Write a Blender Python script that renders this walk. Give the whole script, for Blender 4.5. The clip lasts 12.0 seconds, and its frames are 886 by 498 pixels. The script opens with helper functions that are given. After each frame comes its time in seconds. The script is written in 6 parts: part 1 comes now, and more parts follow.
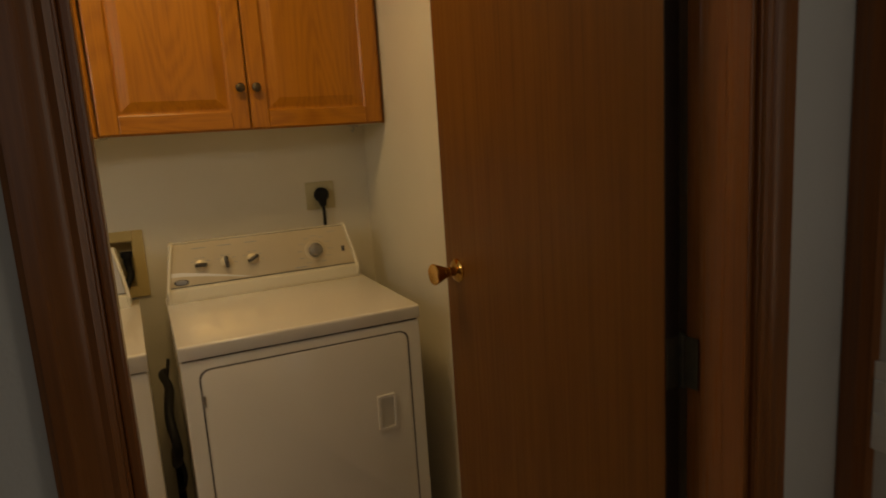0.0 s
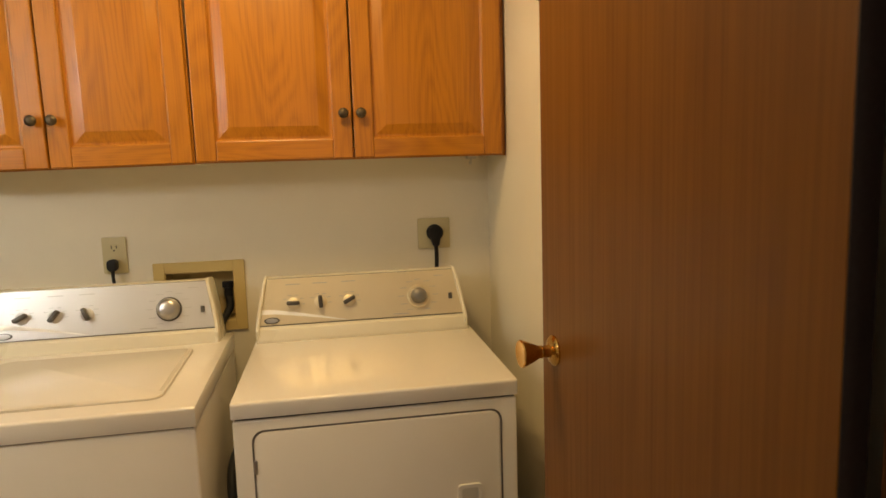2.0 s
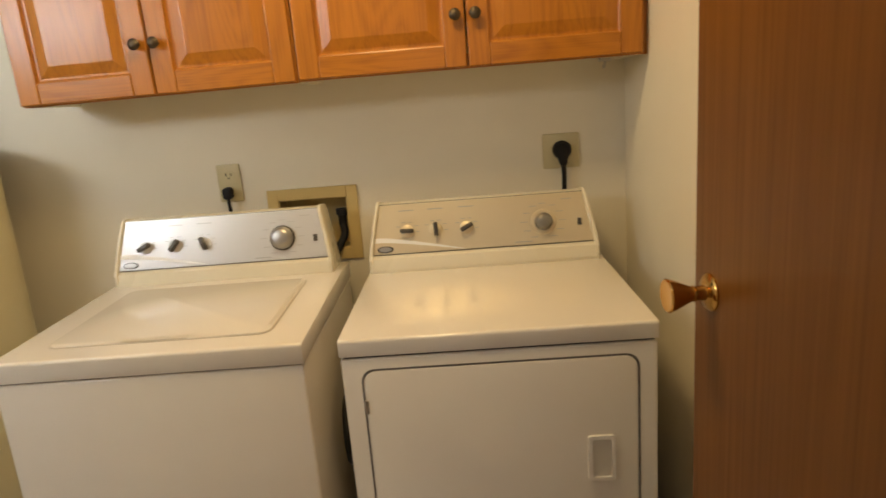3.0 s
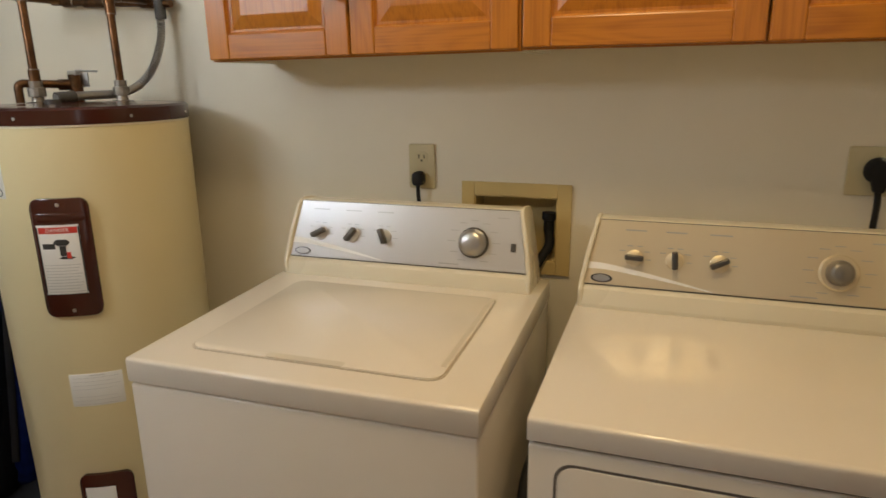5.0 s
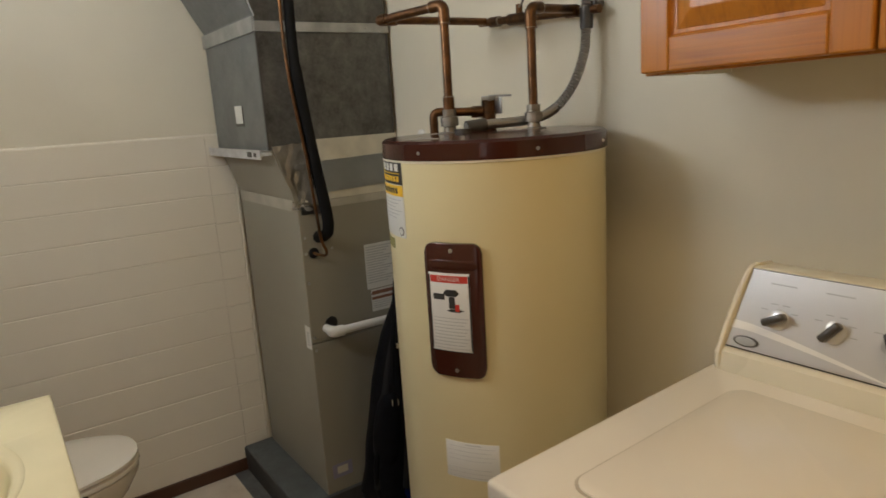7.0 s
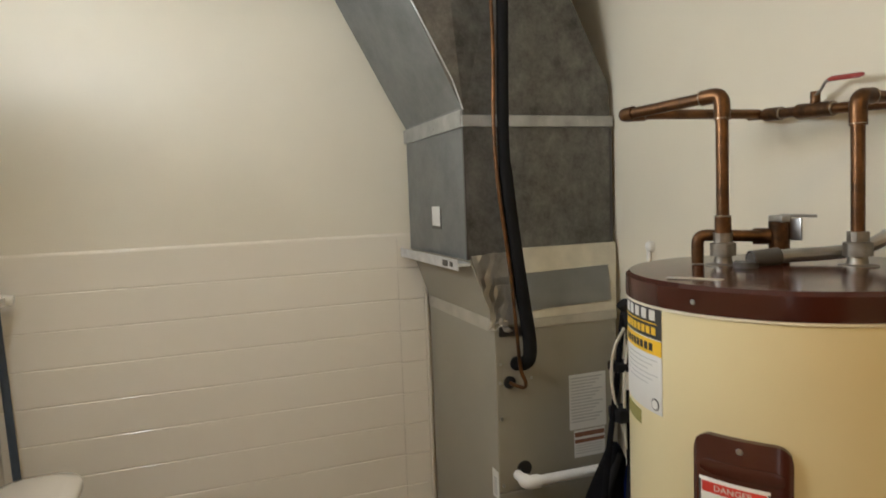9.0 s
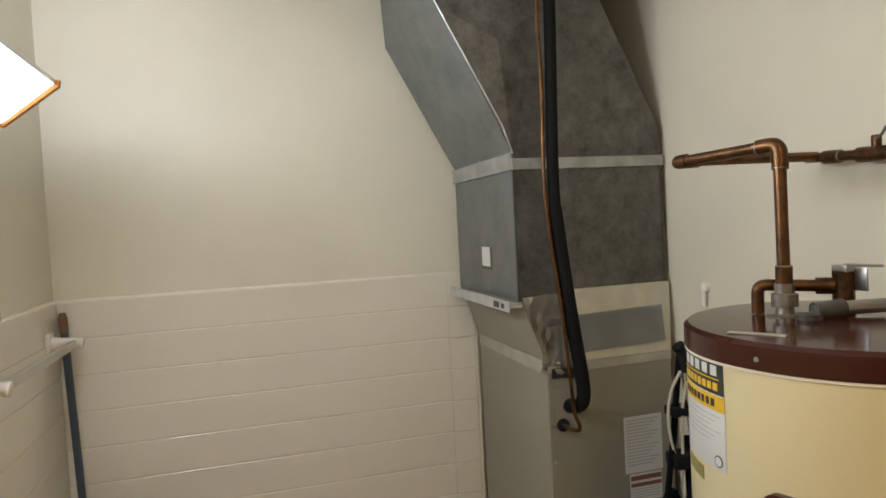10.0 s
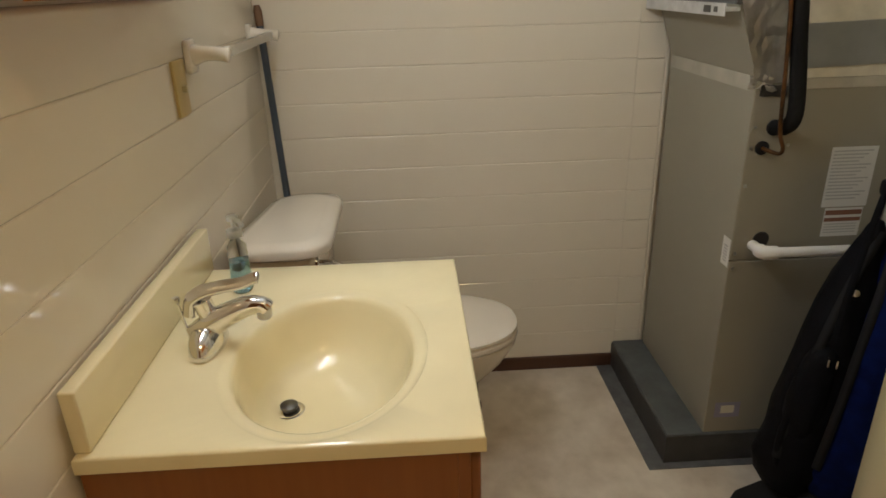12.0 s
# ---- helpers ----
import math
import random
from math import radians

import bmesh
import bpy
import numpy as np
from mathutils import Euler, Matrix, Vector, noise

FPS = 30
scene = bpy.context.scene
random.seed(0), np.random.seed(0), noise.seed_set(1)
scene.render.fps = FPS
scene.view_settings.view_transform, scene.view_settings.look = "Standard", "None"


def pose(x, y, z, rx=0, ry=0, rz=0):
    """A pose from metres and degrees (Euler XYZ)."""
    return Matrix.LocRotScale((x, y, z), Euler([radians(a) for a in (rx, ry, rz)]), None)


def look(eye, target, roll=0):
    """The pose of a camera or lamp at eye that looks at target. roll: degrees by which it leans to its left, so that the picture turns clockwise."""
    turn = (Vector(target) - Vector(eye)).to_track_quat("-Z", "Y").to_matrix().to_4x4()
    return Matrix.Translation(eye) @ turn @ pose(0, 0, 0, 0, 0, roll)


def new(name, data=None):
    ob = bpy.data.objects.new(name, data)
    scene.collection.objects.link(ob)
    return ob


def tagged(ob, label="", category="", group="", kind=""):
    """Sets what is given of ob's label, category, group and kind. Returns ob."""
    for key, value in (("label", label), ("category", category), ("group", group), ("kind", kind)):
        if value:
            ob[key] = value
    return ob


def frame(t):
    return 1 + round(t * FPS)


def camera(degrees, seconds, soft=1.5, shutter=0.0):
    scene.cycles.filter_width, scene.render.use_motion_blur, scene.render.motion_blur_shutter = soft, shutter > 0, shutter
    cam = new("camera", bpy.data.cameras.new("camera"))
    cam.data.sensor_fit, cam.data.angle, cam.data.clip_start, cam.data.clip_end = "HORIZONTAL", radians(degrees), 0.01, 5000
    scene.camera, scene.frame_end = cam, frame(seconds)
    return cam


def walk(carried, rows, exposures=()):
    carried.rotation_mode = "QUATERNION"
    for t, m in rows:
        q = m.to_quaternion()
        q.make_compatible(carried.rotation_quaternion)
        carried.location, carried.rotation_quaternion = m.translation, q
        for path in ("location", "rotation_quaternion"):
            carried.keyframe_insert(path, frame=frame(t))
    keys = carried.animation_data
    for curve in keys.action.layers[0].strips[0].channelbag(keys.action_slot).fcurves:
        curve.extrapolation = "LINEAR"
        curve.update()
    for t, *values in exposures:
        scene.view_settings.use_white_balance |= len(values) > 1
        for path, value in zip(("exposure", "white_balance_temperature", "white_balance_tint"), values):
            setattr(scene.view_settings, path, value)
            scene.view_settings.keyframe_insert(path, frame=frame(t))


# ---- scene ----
cam = camera(68.8, 12.0, soft=1.6, shutter=0.25)
PATH = [
    (0, (-0.045, 0.476, 1.427), (0.779, 2.264, 1.078), -3.7),
    (0.5, (0.105, 0.544, 1.476), (0.561, 2.47, 1.185), -4.9),
    (1, (0.206, 0.556, 1.47), (0.465, 2.523, 1.218), -5.7),
    (1.5, (0.251, 0.592, 1.463), (0.544, 2.556, 1.226), -5.6),
    (2, (0.249, 0.745, 1.447), (0.58, 2.701, 1.199), -1.8),
    (2.5, (0.243, 0.857, 1.423), (0.567, 2.793, 1.042), -1.6),
    (3, (0.291, 0.947, 1.419), (0.21, 2.891, 0.956), -4.6),
    (3.2, (0.309, 0.979, 1.416), (0.116, 2.916, 0.959), -3.3),
    (4.8, (0.195, 1.328, 1.432), (-0.426, 3.158, 0.915), -0.6),
    (5, (0.167, 1.364, 1.43), (-0.469, 3.189, 0.916), -0.7),
    (5.5, (0.056, 1.445, 1.432), (-0.889, 3.128, 0.905), -3.8),
    (6, (-0.021, 1.576, 1.438), (-1.208, 3.105, 0.931), -4.6),
    (6.5, (-0.083, 1.677, 1.446), (-1.46, 3.049, 0.975), -3.3),
    (6.7, (-0.094, 1.701, 1.439), (-1.592, 2.947, 0.989), -3.6),
    (8.3, (-0.432, 1.779, 1.469), (-2.186, 2.651, 1.066), -1.9),
    (8.5, (-0.473, 1.775, 1.464), (-2.276, 2.551, 1.081), -1.7),
    (9, (-0.514, 1.821, 1.512), (-2.388, 2.501, 1.352), -2.2),
    (9.5, (-0.51, 1.818, 1.549), (-2.42, 2.405, 1.45), -2.3),
    (10, (-0.505, 1.798, 1.562), (-2.425, 2.355, 1.486), -3.0),
    (10.5, (-0.516, 1.797, 1.482), (-2.401, 2.35, 1.104), -2.9),
    (11, (-0.524, 1.772, 1.444), (-2.381, 2.325, 0.949), -3.0),
    (11.5, (-0.535, 1.722, 1.409), (-2.389, 1.967, 0.699), -1.8),
    (12, (-0.531, 1.688, 1.401), (-2.379, 1.767, 0.64), -1.7),
]
walk(cam, [(t, look(eye, target, roll)) for t, eye, target, roll in PATH],
     exposures=[(0.0, -1.10, 7250, 10), (0.5, -0.12, 7500, 10), (1.2, 0.07, 7350, 10), (3.0, 0.06, 6150, 10), (5.0, -0.24, 5750, 10), (6.5, -0.47, 5900, 10), (8.5, -0.20, 6000, 10), (9.5, -0.08, 5750, 10), (10.5, -0.21, 5800, 10), (12.0, -0.30, 6100, 10)])


# ---- world and lamps ----
world = bpy.data.worlds.new("world")
world.use_nodes = True
world.node_tree.nodes["Background"].inputs[0].default_value = (0.5, 0.55, 0.65, 1)
world.node_tree.nodes["Background"].inputs[1].default_value = 0.02
scene.world = world


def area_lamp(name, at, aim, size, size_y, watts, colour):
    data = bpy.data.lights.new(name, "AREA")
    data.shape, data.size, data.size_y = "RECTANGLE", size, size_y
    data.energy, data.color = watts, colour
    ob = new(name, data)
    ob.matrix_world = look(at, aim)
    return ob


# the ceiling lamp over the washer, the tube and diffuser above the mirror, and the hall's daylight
area_lamp("ceiling_lamp_light", (0.03, 2.08, 2.33), (0.03, 2.081, 0), 0.26, 0.26, 10, (1.0, 0.67, 0.265))
area_lamp("mirror_diffuser_light", (-1.61, 1.412, 1.822), (-1.61, 2.2, 0.9), 0.56, 0.10, 5.5, (0.97, 0.97, 0.96))
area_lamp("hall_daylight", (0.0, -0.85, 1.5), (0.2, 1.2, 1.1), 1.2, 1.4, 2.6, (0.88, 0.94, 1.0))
# unseen fill lamp added at the hall's east wall, to brighten the left jamb
area_lamp("hall_east_fill", (0.955, 0.22, 1.45), (-0.2, 0.62, 1.40), 0.5, 1.2, 3.2, (1.0, 0.90, 0.78))
for x in (-1.78, -1.44):
    data = bpy.data.lights.new("mirror_tube_light", "POINT")
    data.energy, data.color, data.shadow_soft_size = 10.0, (0.91, 0.955, 1.0), 0.05
    new("mirror_tube_light", data).location = (x, 1.35, 1.912)


# ---- materials ----
def material(name, colour, rough=0.5, metal=0.0, vary=0.12, scale=6.0, bump=0.05, bump_scale=120.0, spec=0.5, coat=0.0, stretch=(1, 1, 1), second=None, grit=0.5):
    m = bpy.data.materials.new(name)
    m.use_nodes = True
    nt = m.node_tree
    b = nt.nodes["Principled BSDF"]
    b.inputs["Metallic"].default_value = metal
    b.inputs["Specular IOR Level"].default_value = spec
    b.inputs["Coat Weight"].default_value = coat
    b.inputs["Coat Roughness"].default_value = 0.12
    co = nt.nodes.new("ShaderNodeTexCoord")
    mp = nt.nodes.new("ShaderNodeMapping")
    mp.inputs["Scale"].default_value = stretch
    nt.links.new(co.outputs["Object"], mp.inputs["Vector"])
    big = nt.nodes.new("ShaderNodeTexNoise")
    big.inputs["Scale"].default_value, big.inputs["Detail"].default_value, big.inputs["Roughness"].default_value = scale, 5 + 8 * (grit > 0.5), grit
    fine = nt.nodes.new("ShaderNodeTexNoise")
    fine.inputs["Scale"].default_value, fine.inputs["Detail"].default_value = bump_scale, 3
    nt.links.new(mp.outputs[0], big.inputs["Vector"])
    nt.links.new(mp.outputs[0], fine.inputs["Vector"])
    ramp = nt.nodes.new("ShaderNodeValToRGB")
    lo = second or tuple(c * (1 - vary) for c in colour)
    hi = colour if second else tuple(min(1, c * (1 + vary * 0.5)) for c in colour)
    ramp.color_ramp.elements[0].position, ramp.color_ramp.elements[1].position = 0.3, 0.7
    ramp.color_ramp.elements[0].color = (*lo, 1)
    ramp.color_ramp.elements[1].color = (*hi, 1)
    nt.links.new(big.outputs["Fac"], ramp.inputs[0])
    nt.links.new(ramp.outputs[0], b.inputs["Base Color"])
    rr = nt.nodes.new("ShaderNodeMapRange")
    rr.inputs["To Min"].default_value, rr.inputs["To Max"].default_value = rough * 0.85, min(1, rough * 1.15)
    nt.links.new(fine.outputs["Fac"], rr.inputs["Value"])
    nt.links.new(rr.outputs[0], b.inputs["Roughness"])
    if bump:
        bp = nt.nodes.new("ShaderNodeBump")
        bp.inputs["Strength"].default_value, bp.inputs["Distance"].default_value = bump, 0.004
        nt.links.new(fine.outputs["Fac"], bp.inputs["Height"])
        nt.links.new(bp.outputs[0], b.inputs["Normal"])
    return m


def wood(name, dark, light, along="z", rough=0.35, cathedral=True, streak=60.0, bump=0.15, spec=0.5):
    """Oak: broad figure bent by noise, fine pores along the grain."""
    m = bpy.data.materials.new(name)
    m.use_nodes = True
    nt = m.node_tree
    b = nt.nodes["Principled BSDF"]
    b.inputs["Specular IOR Level"].default_value = spec
    co = nt.nodes.new("ShaderNodeTexCoord")
    info = nt.nodes.new("ShaderNodeObjectInfo")
    shift = nt.nodes.new("ShaderNodeVectorMath")
    shift.operation = "MULTIPLY_ADD"
    nt.links.new(info.outputs["Random"], shift.inputs[0])
    shift.inputs[1].default_value = (7.3, 5.1, 3.7)
    nt.links.new(co.outputs["Object"], shift.inputs[2])

    def mapped(long, across):
        mp = nt.nodes.new("ShaderNodeMapping")
        sc = [across] * 3
        sc["xyz".index(along)] = long
        mp.inputs["Scale"].default_value = sc
        nt.links.new(shift.outputs[0], mp.inputs["Vector"])
        return mp.outputs[0]

    fig = nt.nodes.new("ShaderNodeTexNoise")
    fig.inputs["Scale"].default_value, fig.inputs["Detail"].default_value, fig.inputs["Roughness"].default_value = 1.0, 1.5, 0.4
    nt.links.new(mapped(1.1, 7.0), fig.inputs["Vector"])
    rings = nt.nodes.new("ShaderNodeMath")
    rings.operation = "MULTIPLY"
    rings.inputs[1].default_value = 17.0 if cathedral else 8.0
    nt.links.new(fig.outputs["Fac"], rings.inputs[0])
    frac = nt.nodes.new("ShaderNodeMath")
    frac.operation = "PINGPONG"
    frac.inputs[1].default_value = 0.5
    nt.links.new(rings.outputs[0], frac.inputs[0])
    pores = nt.nodes.new("ShaderNodeTexNoise")
    pores.inputs["Scale"].default_value, pores.inputs["Detail"].default_value = 1.0, 4
    nt.links.new(mapped(streak * 0.06, streak * 4), pores.inputs["Vector"])
    broad = nt.nodes.new("ShaderNodeTexNoise")
    broad.inputs["Scale"].default_value = 1.0
    nt.links.new(mapped(0.8, streak * 0.35), broad.inputs["Vector"])
    one = nt.nodes.new("ShaderNodeMath")
    one.operation = "MULTIPLY_ADD"
    nt.links.new(frac.outputs[0], one.inputs[0])
    one.inputs[1].default_value = 0.56 if cathedral else 0.25
    nt.links.new(pores.outputs["Fac"], one.inputs[2])
    two = nt.nodes.new("ShaderNodeMath")
    two.operation = "MULTIPLY_ADD"
    nt.links.new(broad.outputs["Fac"], two.inputs[0])
    two.inputs[1].default_value = 0.5
    nt.links.new(one.outputs[0], two.inputs[2])
    ramp = nt.nodes.new("ShaderNodeValToRGB")
    ramp.color_ramp.elements[0].position, ramp.color_ramp.elements[1].position = 0.50, 0.98
    ramp.color_ramp.elements[0].color, ramp.color_ramp.elements[1].color = (*dark, 1), (*light, 1)
    nt.links.new(two.outputs[0], ramp.inputs[0])
    nt.links.new(ramp.outputs[0], b.inputs["Base Color"])
    rr = nt.nodes.new("ShaderNodeMapRange")
    rr.inputs["To Min"].default_value, rr.inputs["To Max"].default_value = rough * 1.25, rough * 0.8
    nt.links.new(pores.outputs["Fac"], rr.inputs["Value"])
    nt.links.new(rr.outputs[0], b.inputs["Roughness"])
    bp = nt.nodes.new("ShaderNodeBump")
    bp.inputs["Strength"].default_value, bp.inputs["Distance"].default_value = bump, 0.0015
    nt.links.new(pores.outputs["Fac"], bp.inputs["Height"])
    nt.links.new(bp.outputs[0], b.inputs["Normal"])
    return m


def glowing(name, colour, strength):
    m = material(name, colour, 0.4, vary=0.0, bump=0)
    b = m.node_tree.nodes["Principled BSDF"]
    b.inputs["Emission Color"].default_value = (*colour, 1)
    b.inputs["Emission Strength"].default_value = strength
    return m


def clear(name, colour, rough=0.05, ior=1.4):
    m = material(name, colour, rough, vary=0.0, bump=0)
    b = m.node_tree.nodes["Principled BSDF"]
    b.inputs["Transmission Weight"].default_value = 1.0
    b.inputs["IOR"].default_value = ior
    return m


WALL = material("wall_paint", (0.75, 0.692, 0.55), 0.45, vary=0.05, scale=2.5, bump=0.12, bump_scale=220)
HALL = material("hall_paint", (0.66, 0.66, 0.64), 0.6, vary=0.05, scale=3, bump=0.12, bump_scale=220)
CEIL = material("ceiling_paint", (0.80, 0.79, 0.75), 0.8, vary=0.04, scale=8, bump=0.3, bump_scale=150)
TILE = material("glazed_tile", (0.80, 0.735, 0.605), 0.10, vary=0.012, scale=5, bump=0.0, bump_scale=12)
GROUT = material("grout", (0.68, 0.62, 0.50), 0.7, vary=0.10, scale=30)
VINYL = material("vinyl_floor", (0.74, 0.655, 0.535), 0.34, scale=8, bump=0.05, bump_scale=60, second=(0.53, 0.44, 0.33), grit=0.58)
CONCRETE = material("grey_floor_paint", (0.105, 0.115, 0.115), 0.5, vary=0.35, scale=9, bump=0.25, bump_scale=60, grit=0.65)
EDGE_GREY = material("grey_floor_edge", (0.13, 0.13, 0.128), 0.6, vary=0.4, scale=16, bump=0.2, grit=0.7)
OAK = wood("oak_cabinet", (0.30, 0.100, 0.0055), (0.45, 0.168, 0.0105), rough=0.30)
OAK_X = wood("oak_cabinet_rail", (0.30, 0.100, 0.0055), (0.45, 0.168, 0.0105), along="x", rough=0.30)
DOOR = wood("door_veneer", (0.122, 0.041, 0.0036), (0.172, 0.0630, 0.0060), rough=0.40, cathedral=False, streak=30, bump=0.04, spec=0.32)
TRIM = wood("stained_trim", (0.17, 0.056, 0.012), (0.28, 0.100, 0.024), rough=0.28, cathedral=False, streak=50)
VANITY_WOOD = wood("vanity_side", (0.21, 0.069, 0.010), (0.255, 0.091, 0.016), rough=0.4, cathedral=False, streak=12)
BASE_BROWN = material("brown_vinyl_base", (0.075, 0.032, 0.016), 0.45, vary=0.2)
ENAMEL = material("bisque_enamel", (0.82, 0.765, 0.665), 0.19, vary=0.03, scale=3, bump=0.012, bump_scale=300, coat=0.4)
BISQUE = material("bisque_plastic", (0.77, 0.715, 0.56), 0.28, vary=0.03, scale=3, bump=0.0, bump_scale=4)
SILVER = material("silver_console", (0.64, 0.635, 0.63), 0.34, metal=0.6, vary=0.04, scale=3, bump=0, bump_scale=1.5)
# same silver as above, with the dryer console's warm reflection put into the colour
SILVER_WARM = material("silver_console_warm_reflection", (0.72, 0.625, 0.44), 0.44, metal=0.6, vary=0.05, scale=3, bump=0, bump_scale=1.5)
PALE_KNOB = material("pale_grey_knob", (0.25, 0.235, 0.215), 0.35, metal=0.6, vary=0.08)
SWOOSH = material("white_swoosh", (0.90, 0.89, 0.86), 0.25, vary=0.02)
CHROME = material("chrome", (0.80, 0.80, 0.80), 0.10, metal=1.0, vary=0.05, bump=0.0)
KNOB = material("satin_knob", (0.10, 0.094, 0.086), 0.32, metal=0.7, vary=0.15)
PULL = material("shaded_pull", (0.62, 0.57, 0.46), 0.4, vary=0.04)
GASKET = material("brown_grey_gasket", (0.13, 0.115, 0.10), 0.6, vary=0.2)
SEAM = material("bisque_seam", (0.47, 0.42, 0.33), 0.5, vary=0.05)
SHADED_EDGE = material("shaded_door_edge", (0.022, 0.012, 0.007), 0.7, vary=0.2)
STEEL = material("brushed_steel", (0.50, 0.49, 0.47), 0.32, metal=1.0, vary=0.15)
DARK = material("dark_gap", (0.02, 0.018, 0.016), 0.7)
HINGE = material("dull_bronze_hinge", (0.075, 0.068, 0.048), 0.5, metal=0.5, vary=0.35, scale=30)
DULL = material("dull_zinc", (0.30, 0.275, 0.235), 0.42, metal=0.8, vary=0.35, scale=40)
CONDUIT = material("grey_conduit", (0.42, 0.41, 0.39), 0.32, metal=0.85, vary=0.2)
DARKGREY = material("dark_grey_plastic", (0.07, 0.065, 0.06), 0.4)
BLACK = material("black_rubber", (0.010, 0.010, 0.011), 0.6, bump=0.1, spec=0.25)
FOAM = material("black_foam", (0.012, 0.0115, 0.011), 0.85, vary=0.3, bump=0.35, bump_scale=160, spec=0.12)
BRASS = material("polished_brass", (0.56, 0.33, 0.09), 0.09, metal=1.0, vary=0.1)
BRONZE = material("antique_bronze", (0.105, 0.080, 0.050), 0.45, metal=0.85, vary=0.45, scale=90)
TANK = material("heater_enamel", (0.72, 0.625, 0.365), 0.30, vary=0.03, scale=2.5, bump=0, bump_scale=5)
MAROON = material("maroon_steel", (0.052, 0.014, 0.009), 0.15, vary=0.15)
COPPER = material("aged_copper", (0.215, 0.100, 0.038), 0.38, metal=0.85, scale=20, second=(0.040, 0.027, 0.017), grit=0.66)
SOLDER = material("solder", (0.36, 0.31, 0.24), 0.4, metal=0.8, vary=0.25, scale=60)
LEVER = material("dark_red_coating", (0.26, 0.022, 0.015), 0.45, vary=0.2)
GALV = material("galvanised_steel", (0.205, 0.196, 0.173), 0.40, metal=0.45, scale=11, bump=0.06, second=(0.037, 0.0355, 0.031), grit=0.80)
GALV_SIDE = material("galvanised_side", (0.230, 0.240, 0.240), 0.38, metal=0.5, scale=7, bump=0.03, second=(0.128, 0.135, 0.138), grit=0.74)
GALV_EDGE = material("galvanised_flange", (0.42, 0.42, 0.40), 0.4, metal=0.5, vary=0.25, scale=18)
FLANGE = material("bright_zinc_flange", (0.66, 0.67, 0.68), 0.32, metal=0.55, vary=0.2, scale=25)
FURNACE = material("furnace_paint", (0.288, 0.265, 0.204), 0.42, vary=0.06, scale=3, bump=0.04, bump_scale=250)
PATCH = material("bare_metal_patch", (0.42, 0.43, 0.40), 0.4, metal=0.1, vary=0.12, scale=12)
TAPE_OLD = material("aged_tape", (0.43, 0.40, 0.325), 0.5, vary=0.15, scale=14, bump=0.1, bump_scale=40)
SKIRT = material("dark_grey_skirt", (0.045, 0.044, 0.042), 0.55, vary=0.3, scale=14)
TAPE = material("cream_tape", (0.60, 0.56, 0.44), 0.5, vary=0.12, scale=20, bump=0.15, bump_scale=40)
FOIL = material("crumpled_foil", (0.72, 0.70, 0.65), 0.30, metal=0.65, scale=12, bump=0.5, bump_scale=45, second=(0.46, 0.42, 0.34))
PVC = material("white_pvc", (0.76, 0.74, 0.70), 0.35, vary=0.05)
PAPER = material("label_paper", (0.70, 0.69, 0.65), 0.5, vary=0.05)
INK = material("grey_print", (0.47, 0.465, 0.45), 0.6, vary=0.15)
INK_BLACK = material("black_print", (0.03, 0.03, 0.03), 0.5)
RED = material("red_print", (0.55, 0.035, 0.02), 0.45)
YELLOW = material("yellow_print", (0.80, 0.50, 0.02), 0.45)
MUD = material("brown_print", (0.22, 0.09, 0.05), 0.5)
BADGE = material("violet_grey_badge", (0.27, 0.25, 0.33), 0.45, vary=0.15)
OLIVE = material("olive_sticker", (0.25, 0.23, 0.06), 0.5)
MARBLE = material("cultured_marble", (0.80, 0.705, 0.435), 0.12, vary=0.06, scale=5, bump=0.01, coat=0.4)
CHINA = material("vitreous_china", (0.74, 0.68, 0.57), 0.10, vary=0.02, bump=0.0, coat=0.4)
CERAMIC = material("white_ceramic", (0.78, 0.73, 0.63), 0.12, vary=0.03, bump=0.0)
ALMOND = material("almond_plate", (0.56, 0.49, 0.285), 0.45, vary=0.04)
ALMOND_OLD = material("yellowed_plate", (0.55, 0.42, 0.17), 0.4, vary=0.06)
WHITE = material("white_plastic", (0.80, 0.79, 0.76), 0.4, vary=0.03)
HANDLE = material("blue_grey_handle", (0.055, 0.075, 0.10), 0.35, vary=0.15)
GRIP = material("brown_grip", (0.17, 0.09, 0.04), 0.5, vary=0.2)
BLUE = material("blue_cloth", (0.003, 0.0085, 0.060), 0.85, vary=0.35, scale=30, bump=0.4, bump_scale=300, spec=0.08)
BLACK_CLOTH = material("black_cloth", (0.0045, 0.0045, 0.006), 0.62, vary=0.4, scale=25, bump=0.4, bump_scale=260, spec=0.10)
MIRROR = material("mirror_glass", (0.88, 0.89, 0.88), 0.015, metal=1.0, vary=0.0, bump=0.0)
DIFFUSER = glowing("lit_diffuser", (1.0, 0.96, 0.90), 6.0)
DOME = glowing("lit_dome", (1.0, 0.80, 0.52), 6.0)
ACRYLIC = clear("clear_acrylic", (0.95, 0.95, 0.92), 0.3, 1.25)
BOTTLE = clear("clear_bottle", (0.90, 0.95, 0.95), 0.08, 1.2)
SOAP = clear("blue_soap", (0.32, 0.50, 0.63), 0.1, 1.33)
FROST = clear("milky_pump", (0.88, 0.90, 0.90), 0.45, 1.2)


# ---- mesh helpers ----
def origin_of(ob):
    while ob.parent:
        ob = ob.parent
    return ob.location


FLOOR = -0.055                  # level of the finished floor; the lowest 13 cm of what stands on it reach down to it


def settled(z):
    return z if z > 0.135 else FLOOR + z * (0.135 - FLOOR) / 0.135


